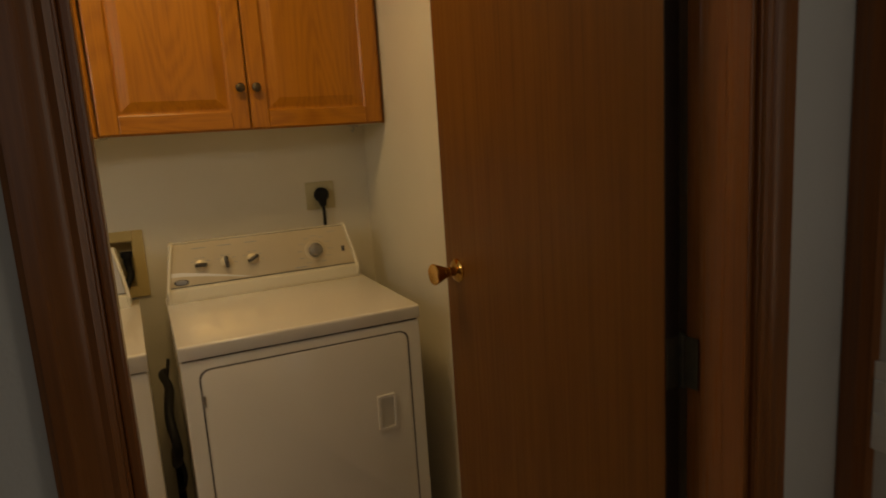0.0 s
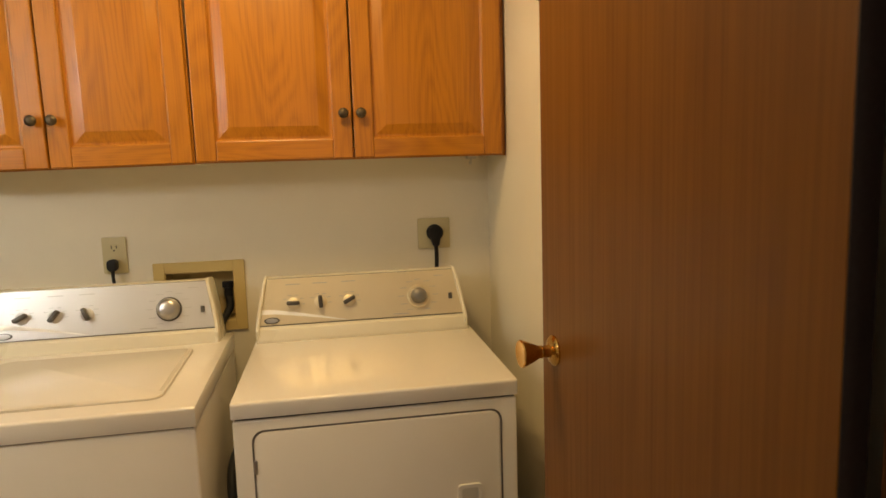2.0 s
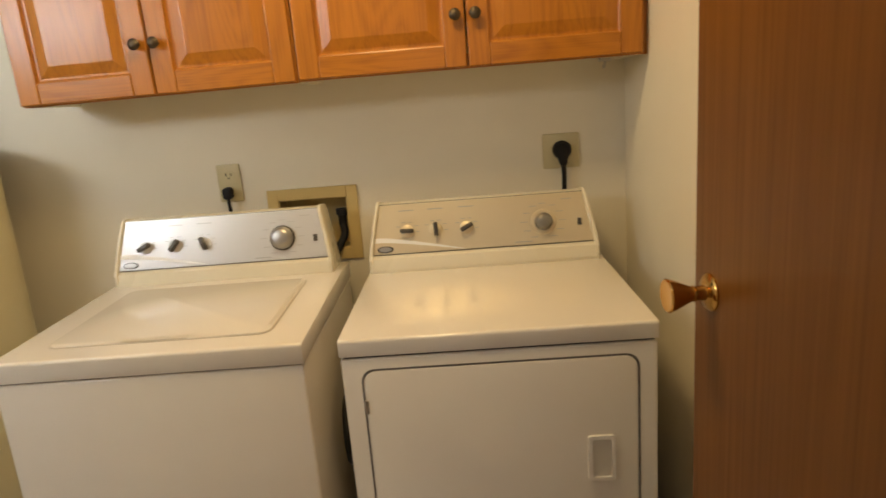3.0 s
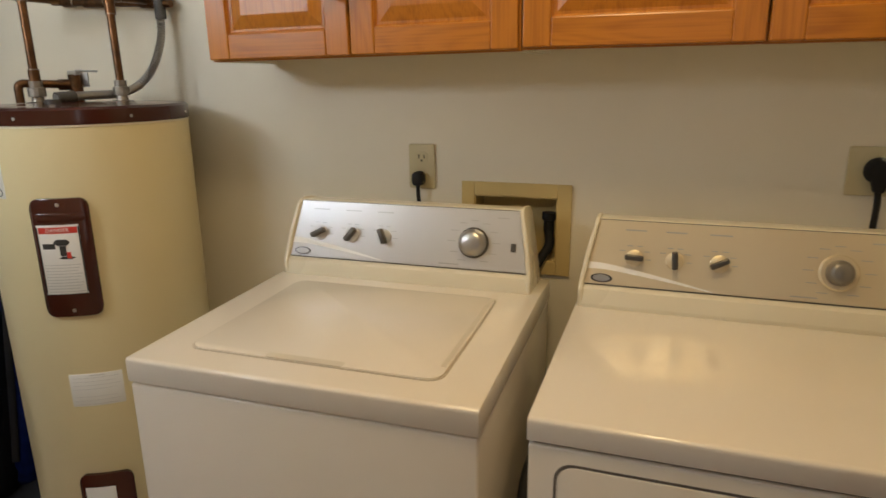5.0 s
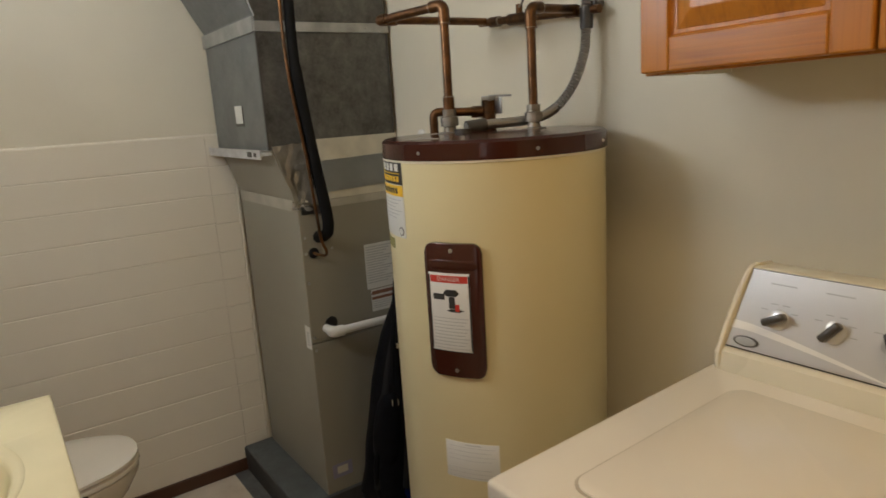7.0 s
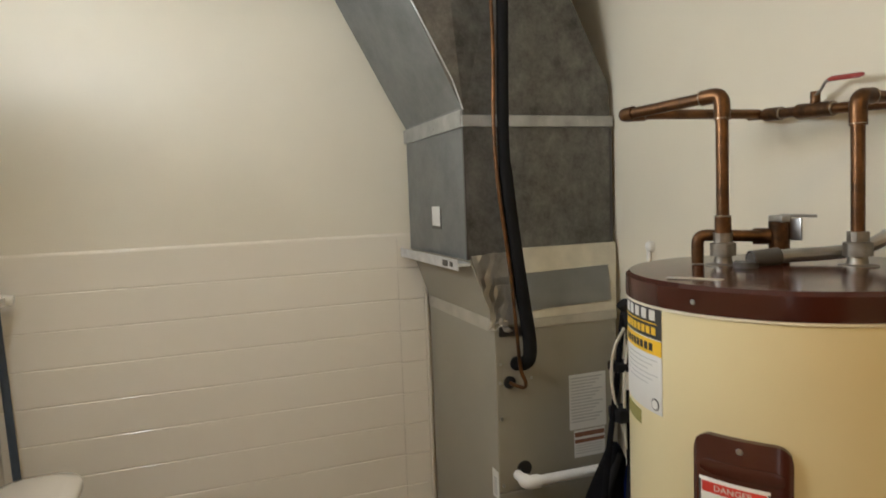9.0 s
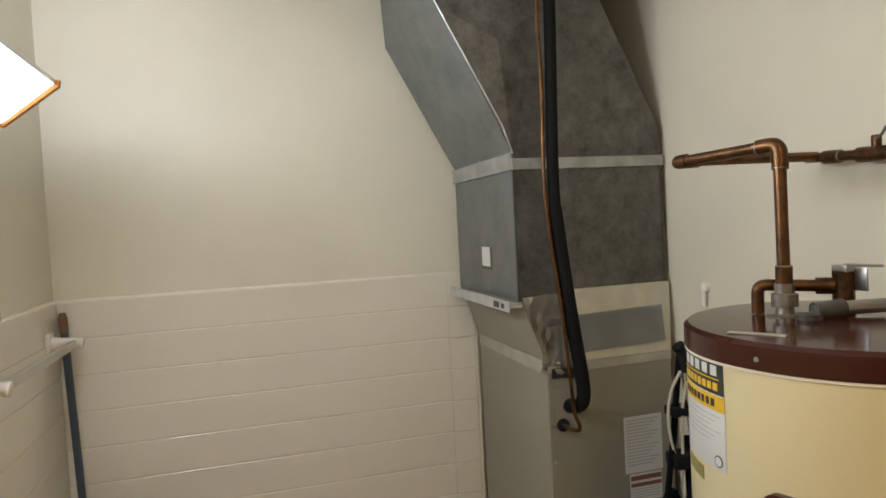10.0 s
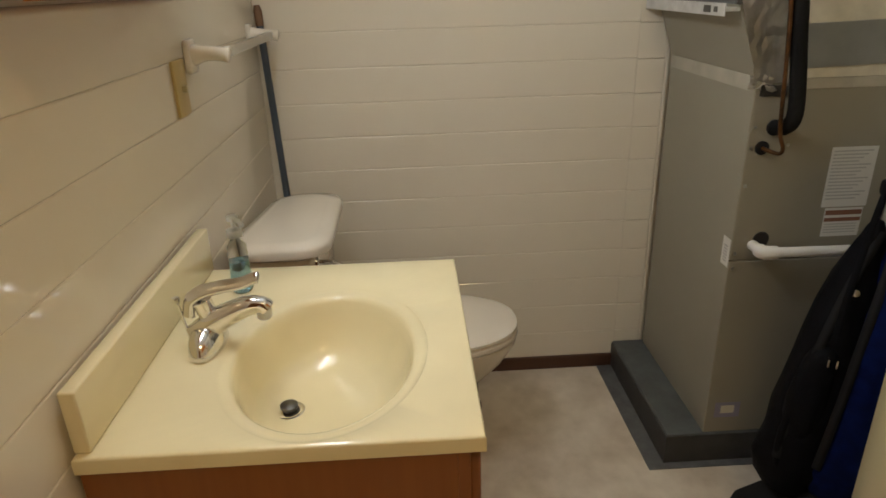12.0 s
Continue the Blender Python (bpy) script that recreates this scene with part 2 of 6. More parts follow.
SMALL_PRINT = {"print", "small_print", "white_lettering", "yellow_lettering", "black_lettering", "picture", "slots", "label_edge", "brown_bands", "face_line"}


def part(name, bm, mat, parent=None, label="", smooth=None):
    """Links a bmesh given in world places as ONE mesh object, under a thing or part."""
    for v in bm.verts:
        v.co.z = settled(v.co.z)
    if parent is not None:
        bmesh.ops.translate(bm, verts=bm.verts, vec=-origin_of(parent))
    me = bpy.data.meshes.new(name)
    bm.to_mesh(me)
    bm.free()
    me.materials.append(mat)
    if smooth is not None:
        me.shade_smooth()
        if smooth > 0:
            me.set_sharp_from_angle(angle=radians(smooth))
    ob = new(name, me)
    ob.parent = parent
    if name in SMALL_PRINT:
        ob["kind"] = "stuff"
    return tagged(ob, label) if label else ob


def thing(name, at, label, category, group="", kind=""):
    e = new(name)
    e.location = (at[0], at[1], settled(at[2]))
    e.empty_display_size = 0.1
    bpy.context.view_layer.update()
    return tagged(e, label, category, group, kind)


def hexa(bm, lo, hi):
    m = Matrix.Translation([(a + b) / 2 for a, b in zip(lo, hi)]) @ Matrix.Diagonal([b - a for a, b in zip(lo, hi)] + [1])
    return bmesh.ops.create_cube(bm, size=1, matrix=m)["verts"]


def box(lo, hi, bevel=0.0, segments=2):
    bm = bmesh.new()
    hexa(bm, lo, hi)
    if bevel:
        bmesh.ops.bevel(bm, geom=bm.edges[:], offset=bevel, segments=segments, profile=0.5, affect="EDGES")
    return bm


def prism(outline, axis, a, b, bevel=0.0, segments=2):
    """A closed outline in the two other axes, drawn out along axis from a to b."""
    bm = bmesh.new()
    order = {"x": (2, 0, 1), "y": (0, 2, 1), "z": (0, 1, 2)}[axis]

    def place(p, h):
        v = (p[0], p[1], h)
        return [v[i] for i in order]

    lower = [bm.verts.new(place(p, a)) for p in outline]
    upper = [bm.verts.new(place(p, b)) for p in outline]
    bm.faces.new(lower)
    bm.faces.new(upper)
    n = len(outline)
    for i in range(n):
        bm.faces.new((lower[i], lower[(i + 1) % n], upper[(i + 1) % n], upper[i]))
    bmesh.ops.recalc_face_normals(bm, faces=bm.faces)
    if bevel:
        bmesh.ops.bevel(bm, geom=bm.edges[:], offset=bevel, segments=segments, profile=0.5, affect="EDGES")
    return bm


def lathe(profile, at=(0, 0, 0), turn=None, segments=28):
    """Turns (radius, height) pairs about z, then lays the result by turn and at."""
    bm = bmesh.new()
    rings = []
    for r, h in profile:
        if r < 1e-6:
            rings.append([bm.verts.new((0, 0, h))])
        else:
            rings.append([bm.verts.new((r * math.cos(2 * math.pi * k / segments), r * math.sin(2 * math.pi * k / segments), h)) for k in range(segments)])
    for a, b in zip(rings, rings[1:]):
        for k in range(segments):
            q = [a[k % len(a)], a[(k + 1) % len(a)], b[(k + 1) % len(b)], b[k % len(b)]]
            q = list(dict.fromkeys(q))
            if len(q) > 2:
                bm.faces.new(q)
    for ring in (rings[0], rings[-1]):
        if len(ring) > 1:
            bm.faces.new(ring)
    bmesh.ops.recalc_face_normals(bm, faces=bm.faces)
    m = Matrix.Translation(at) @ (turn.to_4x4() if turn else Matrix.Identity(4))
    bmesh.ops.transform(bm, matrix=m, verts=bm.verts)
    return bm


def towards(way):
    return Vector(way).to_track_quat("Z", "Y").to_matrix()


def smooth_line(points, steps=8):
    """A Catmull-Rom line through the points."""
    p = [Vector(q) for q in points]
    p = [2 * p[0] - p[1]] + p + [2 * p[-1] - p[-2]]
    out = []
    for i in range(1, len(p) - 2):
        for k in range(steps):
            t = k / steps
            a, b, c, d = p[i - 1:i + 3]
            out.append(0.5 * (2 * b + (c - a) * t + (2 * a - 5 * b + 4 * c - d) * t * t + (3 * b - a - 3 * c + d) * t ** 3))
    return out + [p[-2]]


def tube(points, radius, segments=12, flat=1.0):
    """A round rod along the points; radius may be a list, flat squeezes it sideways."""
    bm = bmesh.new()
    p = [Vector(q) for q in points]
    rad = radius if isinstance(radius, (list, tuple)) else [radius] * len(p)
    rings = []
    side = None
    for i, c in enumerate(p):
        way = (p[min(i + 1, len(p) - 1)] - p[max(i - 1, 0)]).normalized()
        if side is None:
            side = way.orthogonal().normalized()
        side = (side - way * side.dot(way)).normalized()
        up = way.cross(side)
        rings.append([bm.verts.new(c + rad[i] * (math.cos(2 * math.pi * k / segments) * side + flat * math.sin(2 * math.pi * k / segments) * up)) for k in range(segments)])
    for a, b in zip(rings, rings[1:]):
        for k in range(segments):
            bm.faces.new((a[k], a[(k + 1) % segments], b[(k + 1) % segments], b[k]))
    bm.faces.new(rings[0])
    bm.faces.new(rings[-1])
    bmesh.ops.recalc_face_normals(bm, faces=bm.faces)
    return bm


def merge(*meshes):
    out = bmesh.new()
    for bm in meshes:
        me = bpy.data.meshes.new("joined")
        bm.to_mesh(me)
        bm.free()
        out.from_mesh(me)
        bpy.data.meshes.remove(me)
    return out


def lettering(words, size):
    """Flat letters in the built-in font, as a bmesh in x and y, centred."""
    curve = bpy.data.curves.new("words", "FONT")
    curve.body, curve.size, curve.align_x, curve.align_y, curve.resolution_u = words, size, "CENTER", "CENTER", 2
    holder = bpy.data.objects.new("words", curve)
    me = holder.to_mesh()
    bm = bmesh.new()
    bm.from_mesh(me)
    holder.to_mesh_clear()
    bpy.data.objects.remove(holder)
    return bm


def turned(bm, m):
    bmesh.ops.transform(bm, matrix=m, verts=bm.verts)
    return bm


# ---- the room and the hall ----
XW, XE, YN, YS, TOP = -2.755, 0.80, 3.0, 1.197, 2.44      # laundry room: inner faces
DOOR_L, DOOR_R, DOOR_H = -0.088, 0.763, 2.05             # clear opening


def structure(name, bm, mat, label="", category="", smooth=None):
    return tagged(part(name, bm, mat, None, "", smooth), label, category, kind="structure")


structure("floor", box((XW - 0.12, -1.0, -0.04), (1.2, YN + 0.12, 0.0)), VINYL, "mottled beige sheet vinyl floor", "floor")
structure("ceiling", box((XW - 0.12, -1.0, TOP), (1.2, YN + 0.12, TOP + 0.08)), CEIL, "white textured ceiling", "ceiling")
bm = merge(box((XW - 0.12, YN, 0), (-0.31, YN + 0.12, TOP)), box((-0.09, YN, 0), (XE + 0.12, YN + 0.12, TOP)), box((-0.31, YN, 0), (-0.09, YN + 0.12, 0.958)),
           box((-0.31, YN, 1.127), (-0.09, YN + 0.12, TOP)), box((-0.31, YN + 0.085, 0.958), (-0.09, YN + 0.12, 1.127)))
structure("wall_north", bm, WALL, "cream painted wall behind washer and dryer", "wall")
wall_west = structure("wall_west", box((XW - 0.12, 1.0, 0), (XW - 0.008, YN, TOP)), WALL, "cream wall with glazed tile below", "wall")
structure("wall_east", box((XE, 1.236, 0), (XE + 0.12, YN, TOP)), WALL, "cream painted side wall", "wall")
wall_south = structure("wall_south", box((XW - 0.008, 1.08, 0), (-0.55, YS - 0.008, TOP)), WALL, "cream wall with glazed tile below", "wall")
bm = merge(box((-0.55, 1.13, 0), (DOOR_L - 0.02, 1.235, TOP)), box((DOOR_R + 0.02, 1.13, 0), (1.0, 1.235, TOP)), box((DOOR_L - 0.02, 1.13, DOOR_H + 0.02), (DOOR_R + 0.02, 1.235, TOP)))
structure("wall_doorway", bm, HALL, "off-white wall round the doorway", "wall")
structure("wall_hall_east", box((0.98, -0.9, 0), (1.10, 1.13, TOP)), HALL, "grey-white hall wall", "wall")
structure("wall_hall_west", box((-1.2, -0.9, 0), (-1.08, 1.13, TOP)), HALL, "grey-white hall wall", "wall")
structure("wall_hall_south", box((-1.2, -1.0, 0), (1.1, -0.9, TOP)), HALL, "grey-white hall wall", "wall")


def casing_upright(name, x, side, y, out, label):
    """A moulded upright casing: x of the inner edge, side +1 or -1 away from the opening, y of the wall face, out the way it stands off."""
    pr = [(0, 0), (0, 0.009), (0.006, 0.012), (0.012, 0.010), (0.018, 0.014), (0.040, 0.017), (0.050, 0.017), (0.056, 0.012), (0.057, 0)]
    return structure(name, prism([(x + side * a, y + out * h) for a, h in pr], "z", 0, DOOR_H + 0.057), TRIM, label, "trim", smooth=30)


for side, x, n in ((-1, DOOR_L - 0.003, "trim_door_left"), (1, DOOR_R + 0.003, "trim_door_right")):
    casing_upright(n + "_hall", x, side, 1.13, -1, "dark stained moulded door casing")
    casing_upright(n + "_room", x, side, 1.235, 1, "dark stained moulded door casing")
structure("jamb_left", merge(box((DOOR_L - 0.02, 1.128, 0), (DOOR_L, 1.237, DOOR_H), 0.002), box((DOOR_L, 1.135, 0), (DOOR_L + 0.011, 1.180, DOOR_H), 0.003)), TRIM, "dark stained door jamb with stop", "door frame")
structure("jamb_right", merge(box((DOOR_R, 1.128, 0), (DOOR_R + 0.02, 1.237, DOOR_H), 0.002), box((DOOR_R - 0.011, 1.135, 0), (DOOR_R, 1.180, DOOR_H), 0.003)), TRIM, "dark stained door jamb with stop", "door frame")
# added filler: hides the lit east wall between hinge edge and jamb
structure("trim_hinge_side", box((DOOR_R + 0.002, 1.2375, 0), (DOOR_R + 0.03, 1.266, DOOR_H), 0.002), TRIM, "dark stained filler added to close the gap behind the hinges", "trim")
structure("jamb_head", box((DOOR_L - 0.02, 1.128, DOOR_H), (DOOR_R + 0.02, 1.237, DOOR_H + 0.02), 0.002), TRIM, "dark stained door head", "door frame")
structure("trim_hall_corner", prism([(0.98, 1.128), (0.966, 1.128), (0.963, 1.10), (0.966, 1.08), (0.98, 1.075)], "z", 0, 2.1), TRIM, "dark stained casing of the next hall door", "trim")
structure("baseboard", box((XW - 0.006, 1.20, 0), (XW + 0.012, 2.450, 0.039), 0.003), BASE_BROWN, "brown base along the tiled wall", "baseboard")


# ---- the open door ----
def room_door():
    """A flush veneered door, standing open into the room."""
    pin = Vector((0.718, 1.268, 0))
    edge = Vector((0.668, 2.008, 0))
    way = (edge - pin).normalized()
    across = Vector((way.y, -way.x, 0))                    # away from the room
    m = Matrix(((way.x, across.x, 0, pin.x), (way.y, across.y, 0, pin.y), (0, 0, 1, 0), (0, 0, 0, 1)))
    w = (edge - pin).length
    door = tagged(new("door_1"), "flush brown wood-veneer door standing open against the side wall", "door", kind="structure")
    door.location = (pin.x, pin.y, FLOOR)
    bpy.context.view_layer.update()
    part("door_leaf", turned(box((0, 0, 0.012), (w, 0.035, 2.03), 0.0015), m), DOOR, door)
    # thin near-black sheet: the shade beside the hinges is put into its colour
    part("hinge_edge_shade", turned(box((-0.0012, 0.001, 0.014), (0.0, 0.034, 2.028)), m), SHADED_EDGE, door, "near-black sheet standing in for the shade at the hinge edge")
    ku, kz = w - 0.058, 1.078
    for s, y0 in ((-1, 0.0), (1, 0.035)):
        prof = [(0.0, 0.0), (0.031, 0.0), (0.031, 0.003), (0.026, 0.008), (0.013, 0.011), (0.0112, 0.024), (0.0135, 0.028), (0.0125, 0.032), (0.0165, 0.041), (0.0225, 0.054), (0.0272, 0.066), (0.0282, 0.070), (0.0262, 0.0725), (0.017, 0.0715), (0, 0.0705)]
        bmk = lathe(prof, (ku, y0, kz), towards((0, s, 0)))
        part("door_knob", turned(bmk, m), BRASS, door, "polished brass door knob", smooth=40)
    part("edge_bumper", turned(lathe([(0, 0), (0.008, 0), (0.007, 0.004), (0.004, 0.006), (0, 0.006)], (w - 0.006, 0.0, 1.772), towards((0, -1, 0)), 14), m), BLACK, door, "small dark rubber bumper", smooth=40)
    part("latch_plate", turned(box((w - 0.0005, 0.006, kz - 0.028), (w + 0.0015, 0.029, kz + 0.028), 0.0005), m), BRASS, door, "brass latch plate")
    for hz in (0.25, 1.02, 1.82):
        leaf = merge(box((-0.0032, 0.002, hz - 0.045), (-0.0012, 0.034, hz + 0.045)), box((-0.036, 0.0375, hz - 0.045), (-0.006, 0.0395, hz + 0.045)))
        pinbm = lathe([(0, -0.05), (0.0055, -0.048), (0.0055, 0.048), (0, 0.05)], (-0.004, 0.037, hz), segments=12)
        part("hinge", turned(merge(leaf, pinbm), m), HINGE, door, "dull bronze butt hinge")
    return door


room_door()


# ---- wall cupboards ----
def cupboard_door(x0, x1, z0, z1, y, parent, knob_x):
    """A raised-panel oak door: stiles, rails, sloping panel; front face towards -y."""
    st = 0.058
    leaf = part("cupboard_door", merge(prism([(x0, z0), (x0 + st, z0), (x0 + st, z1), (x0, z1)], "y", y, y + 0.019, 0.0035),
                                       prism([(x1 - st, z0), (x1, z0), (x1, z1), (x1 - st, z1)], "y", y, y + 0.019, 0.0035)), OAK, parent)
    for za, zb in ((z0, z0 + st), (z1 - st, z1)):
        part("rail", prism([(x0 + st, za), (x1 - st, za), (x1 - st, zb), (x0 + st, zb)], "y", y, y + 0.019, 0.003), OAK_X, leaf)
    bm = bmesh.new()
    a, b, c, d = x0 + st - 0.002, x1 - st + 0.002, z0 + st - 0.002, z1 - st + 0.002
    loops = []
    for inset, depth in ((0, 0.006), (0.006, 0.011), (0.012, 0.011), (0.040, 0.003), (0.043, 0.0025)):
        loops.append([bm.verts.new(v) for v in ((a + inset, y + depth, c + inset), (b - inset, y + depth, c + inset), (b - inset, y + depth, d - inset), (a + inset, y + depth, d - inset))])
    for p, q in zip(loops, loops[1:]):
        for k in range(4):
            bm.faces.new((p[k], p[(k + 1) % 4], q[(k + 1) % 4], q[k]))
    bm.faces.new(loops[-1])
    bmesh.ops.recalc_face_normals(bm, faces=bm.faces)
    if loops[-1][0].link_faces[0].normal.y > 0:
        bmesh.ops.reverse_faces(bm, faces=bm.faces)
    part("raised_panel", bm, OAK, leaf)
    prof = [(0, 0), (0.008, 0), (0.0065, 0.004), (0.006, 0.012), (0.0145, 0.017), (0.0155, 0.022), (0.011, 0.0265), (0.006, 0.0285), (0, 0.029)]
    part("knob", lathe(prof, (knob_x, y, 1.617), towards((0, -1, 0)), 20), BRONZE, leaf, "antique bronze knob", smooth=50)
    return leaf


def wall_cupboard(x0, x1, split, label):
    z0, z1, yf = 1.482, 2.25, 2.725
    unit = thing("wall_cupboard", ((x0 + x1) / 2, 2.87, z0), label, "cabinet", "wall cupboards over the washer and dryer")
    t = 0.016
    carcass = merge(box((x0, yf + 0.04, z0), (x0 + t, YN - 0.002, z1)), box((x1 - t, yf + 0.04, z0), (x1, YN - 0.002, z1)),
                    box((x0 + t, yf + 0.04, z0 + 0.012), (x1 - t, YN - 0.002, z0 + 0.028)), box((x0 + t, yf + 0.04, z1 - t), (x1 - t, YN - 0.002, z1)),
                    box((x0 + t, YN - 0.010, z0 + 0.028), (x1 - t, YN - 0.004, z1 - t)))
    part("carcass", carcass, BISQUE, unit, "pale laminated carcass")
    f = 0.038
    part("face_frame", merge(box((x0, yf + 0.021, z0), (x0 + f, yf + 0.04, z1), 0.001), box((x1 - f, yf + 0.021, z0), (x1, yf + 0.04, z1), 0.001),
                             box((x0 + f, yf + 0.021, z0), (x1 - f, yf + 0.04, z0 + f), 0.001), box((x0 + f, yf + 0.021, z1 - f), (x1 - f, yf + 0.04, z1), 0.001)), OAK, unit)
    cupboard_door(x0 + 0.004, split - 0.0025, z0 + 0.004, z1 - 0.01, yf, unit, split - 0.027)
    cupboard_door(split + 0.0025, x1 - 0.003, z0 + 0.004, z1 - 0.01, yf, unit, split + 0.025)
    return unit


left_cupboard = wall_cupboard(-0.905, -0.137, -0.522, "oak wall cupboard with two raised-panel doors and bronze knobs")
left_cupboard.matrix_world = Matrix.Translation((0, 0, -0.0065)) @ left_cupboard.matrix_world @ Matrix.Rotation(radians(-0.65), 4, "Y")
right_cupboard = wall_cupboard(-0.135, 0.785, 0.323, "wider oak wall cupboard with two raised-panel doors and bronze knobs")
part("filler_strip", box((0.7852, 2.752, 1.482), (0.7985, 2.765, 2.25)), OAK, right_cupboard, "oak filler strip against the wall")
hook = thing("cup_hook", (0.70, 2.86, 1.46), "small metal hook under the wall cupboard", "hook")
part("hook_body", merge(box((0.685, 2.80, 1.474), (0.715, 2.83, 1.4815), 0.001), tube(smooth_line([(0.70, 2.815, 1.475), (0.70, 2.815, 1.462), (0.70, 2.828, 1.457), (0.70, 2.836, 1.464)]), 0.003, 8)), STEEL, hook)


# ---- washer and dryer ----
def console(x0, x1, z0, parent, big_x, small_xs, light_x, turns, silver, dial_r, dial_mat):
    """The sloping control panel at the back of an appliance, with its knobs."""
    pr = [(2.782, z0), (2.778, z0 + 0.018), (2.782, z0 + 0.052), (2.794, z0 + 0.060), (2.8352, z0 + 0.2030), (2.839, z0 + 0.2050), (2.848, z0 + 0.2055), (2.905, z0 + 0.200), (2.920, z0 + 0.185), (2.930, z0)]
    mid, span_z = (x0 + x1) / 2, 0.206

    def taper(bm):
        for v in bm.verts:
            k = max(0.0, min(1.0, (v.co.z - z0 - 0.055) / (span_z - 0.055)))
            v.co.x = mid + (v.co.x - mid) * (1 - 0.085 * k ** 1.3)
        return bm

    body = part("console", taper(prism(pr, "x", x0, x1, 0.0012)), BISQUE, parent, "pale bisque plastic control housing", smooth=40)
    for s in (-1, 1):
        xe = x0 if s < 0 else x1
        cap = [(2.780, z0 + 0.006), (2.775, z0 + 0.050), (2.784, z0 + 0.066), (2.799, z0 + 0.120), (2.822, z0 + 0.194), (2.835, z0 + 0.207), (2.852, z0 + 0.210), (2.906, z0 + 0.203), (2.922, z0 + 0.188), (2.931, z0 + 0.006)]
        part("end_cap", taper(prism(cap, "x", xe - 0.006 if s < 0 else xe - 0.005, xe + 0.005 if s < 0 else xe + 0.006, 0.003, 3)), BISQUE, body, smooth=45)
    # tilted frame of the face: u along x, v up the slope, n outwards
    foot, head = Vector((0, 2.7945, z0 + 0.062)), Vector((0, 2.8346, z0 + 0.2024))
    up = (head - foot).normalized()
    out = Vector((0, -up.z, up.y))
    span = (head - foot).length
    m = Matrix(((1, 0, 0, 0), (0, up.y, out.y, foot.y), (0, up.z, out.z, foot.z), (0, 0, 0, 1)))

    def on_face(bm):
        return turned(bm, m)

    w0, w1 = x0 + 0.006, x1 - 0.006
    face = part("control_face", taper(on_face(box((w0, 0.0, -0.001), (w1, span, 0.0025), 0.0006))), silver, body, "brushed silver control face with printed scales")
    # the upper line stands in for the thin shadow along the console's top edge
    part("face_line", taper(on_face(merge(box((w0, -0.0022, 0.0), (w1, -0.0005, 0.003)), box((w0, span - 0.0005, 0.0005), (w1, span + 0.001, 0.0030))))), DARKGREY, face)
    # white swoosh tapering to the right
    bm = bmesh.new()
    lo, hi = [], []
    for k in range(25):
        t = k / 24
        x = w0 + 0.001 + t * 0.27
        mid = 0.041 + 0.004 * math.sin(min(1.0, t * 5) * math.pi / 2) - 0.043 * t ** 1.25
        wid = 0.0072 * (1 - t) ** 0.8 + 0.0006
        lo.append(bm.verts.new((x, mid - wid, 0.0032)))
        hi.append(bm.verts.new((x, mid + wid, 0.0032)))
    for k in range(24):
        bm.faces.new((lo[k], lo[k + 1], hi[k + 1], hi[k]))
    part("swoosh", on_face(bm), SWOOSH, face, "white printed swoosh")
    badge = lathe([(0, 0), (0.024, 0), (0.023, 0.002), (0, 0.003)], segments=24)
    badge = turned(badge, Matrix.Translation((w0 + 0.037, 0.014, 0.0025)) @ Matrix.Diagonal((1, 0.42, 1, 1)))
    part("badge", on_face(badge), KNOB, face, "small oval chrome badge", smooth=40)
    inner = turned(lathe([(0, 0), (0.019, 0), (0.018, 0.0012), (0, 0.0016)], segments=24), Matrix.Translation((w0 + 0.037, 0.014, 0.0052)) @ Matrix.Diagonal((1, 0.40, 1, 1)))
    part("badge_field", on_face(inner), STEEL, face, smooth=40)
    marks = bmesh.new()
    for x in small_xs:
        hexa(marks, (x - 0.022, span - 0.022, 0.0025), (x + 0.022, span - 0.0195, 0.0031))
        for a in (-60, -20, 20, 60, 100):
            c, s = math.sin(radians(a)), math.cos(radians(a))
            hexa(marks, (x + c * 0.030 - 0.006, 0.066 + s * 0.026 - 0.0008, 0.0025), (x + c * 0.030 + 0.006, 0.066 + s * 0.026 + 0.0008, 0.003))
    for a in range(-150, 180, 30):
        c, s = math.sin(radians(a)), math.cos(radians(a))
        hexa(marks, (big_x + c * 0.056 - 0.010, 0.066 + s * 0.052 - 0.0008, 0.0025), (big_x + c * 0.056 + 0.010, 0.066 + s * 0.052 + 0.0008, 0.003))
    hexa(marks, (big_x + 0.055, span - 0.020, 0.0025), (big_x + 0.085, span - 0.018, 0.003))
    hexa(marks, (big_x - 0.085, 0.008, 0.0025), (big_x - 0.035, 0.0105, 0.003))
    part("print", on_face(marks), INK, face, "grey printed scale marks")
    for i, x in enumerate(small_xs):
        skirt = lathe([(0, 0), (0.019, 0), (0.018, 0.004), (0.014, 0.006), (0, 0.0062)], (x, 0.064, 0.0025))
        part("knob_skirt", on_face(skirt), silver, face, smooth=40)
        grip = box((-0.0065, -0.020, 0.0), (0.0065, 0.020, 0.020), 0.004, 3)
        grip = turned(grip, Matrix.Translation((x, 0.064, 0.007)) @ Matrix.Rotation(radians(turns[i]), 4, "Z"))
        part("selector_knob", on_face(grip), KNOB, face, "metallic selector knob", smooth=40)
    ring = lathe([(0, 0), (0.0375, 0), (0.0375, 0.003), (0.034, 0.006), (0, 0.006)], (big_x, 0.064, 0.0025), segments=36)
    part("dial_ring", on_face(ring), KNOB if dial_r > 0.03 else silver, face, smooth=40)
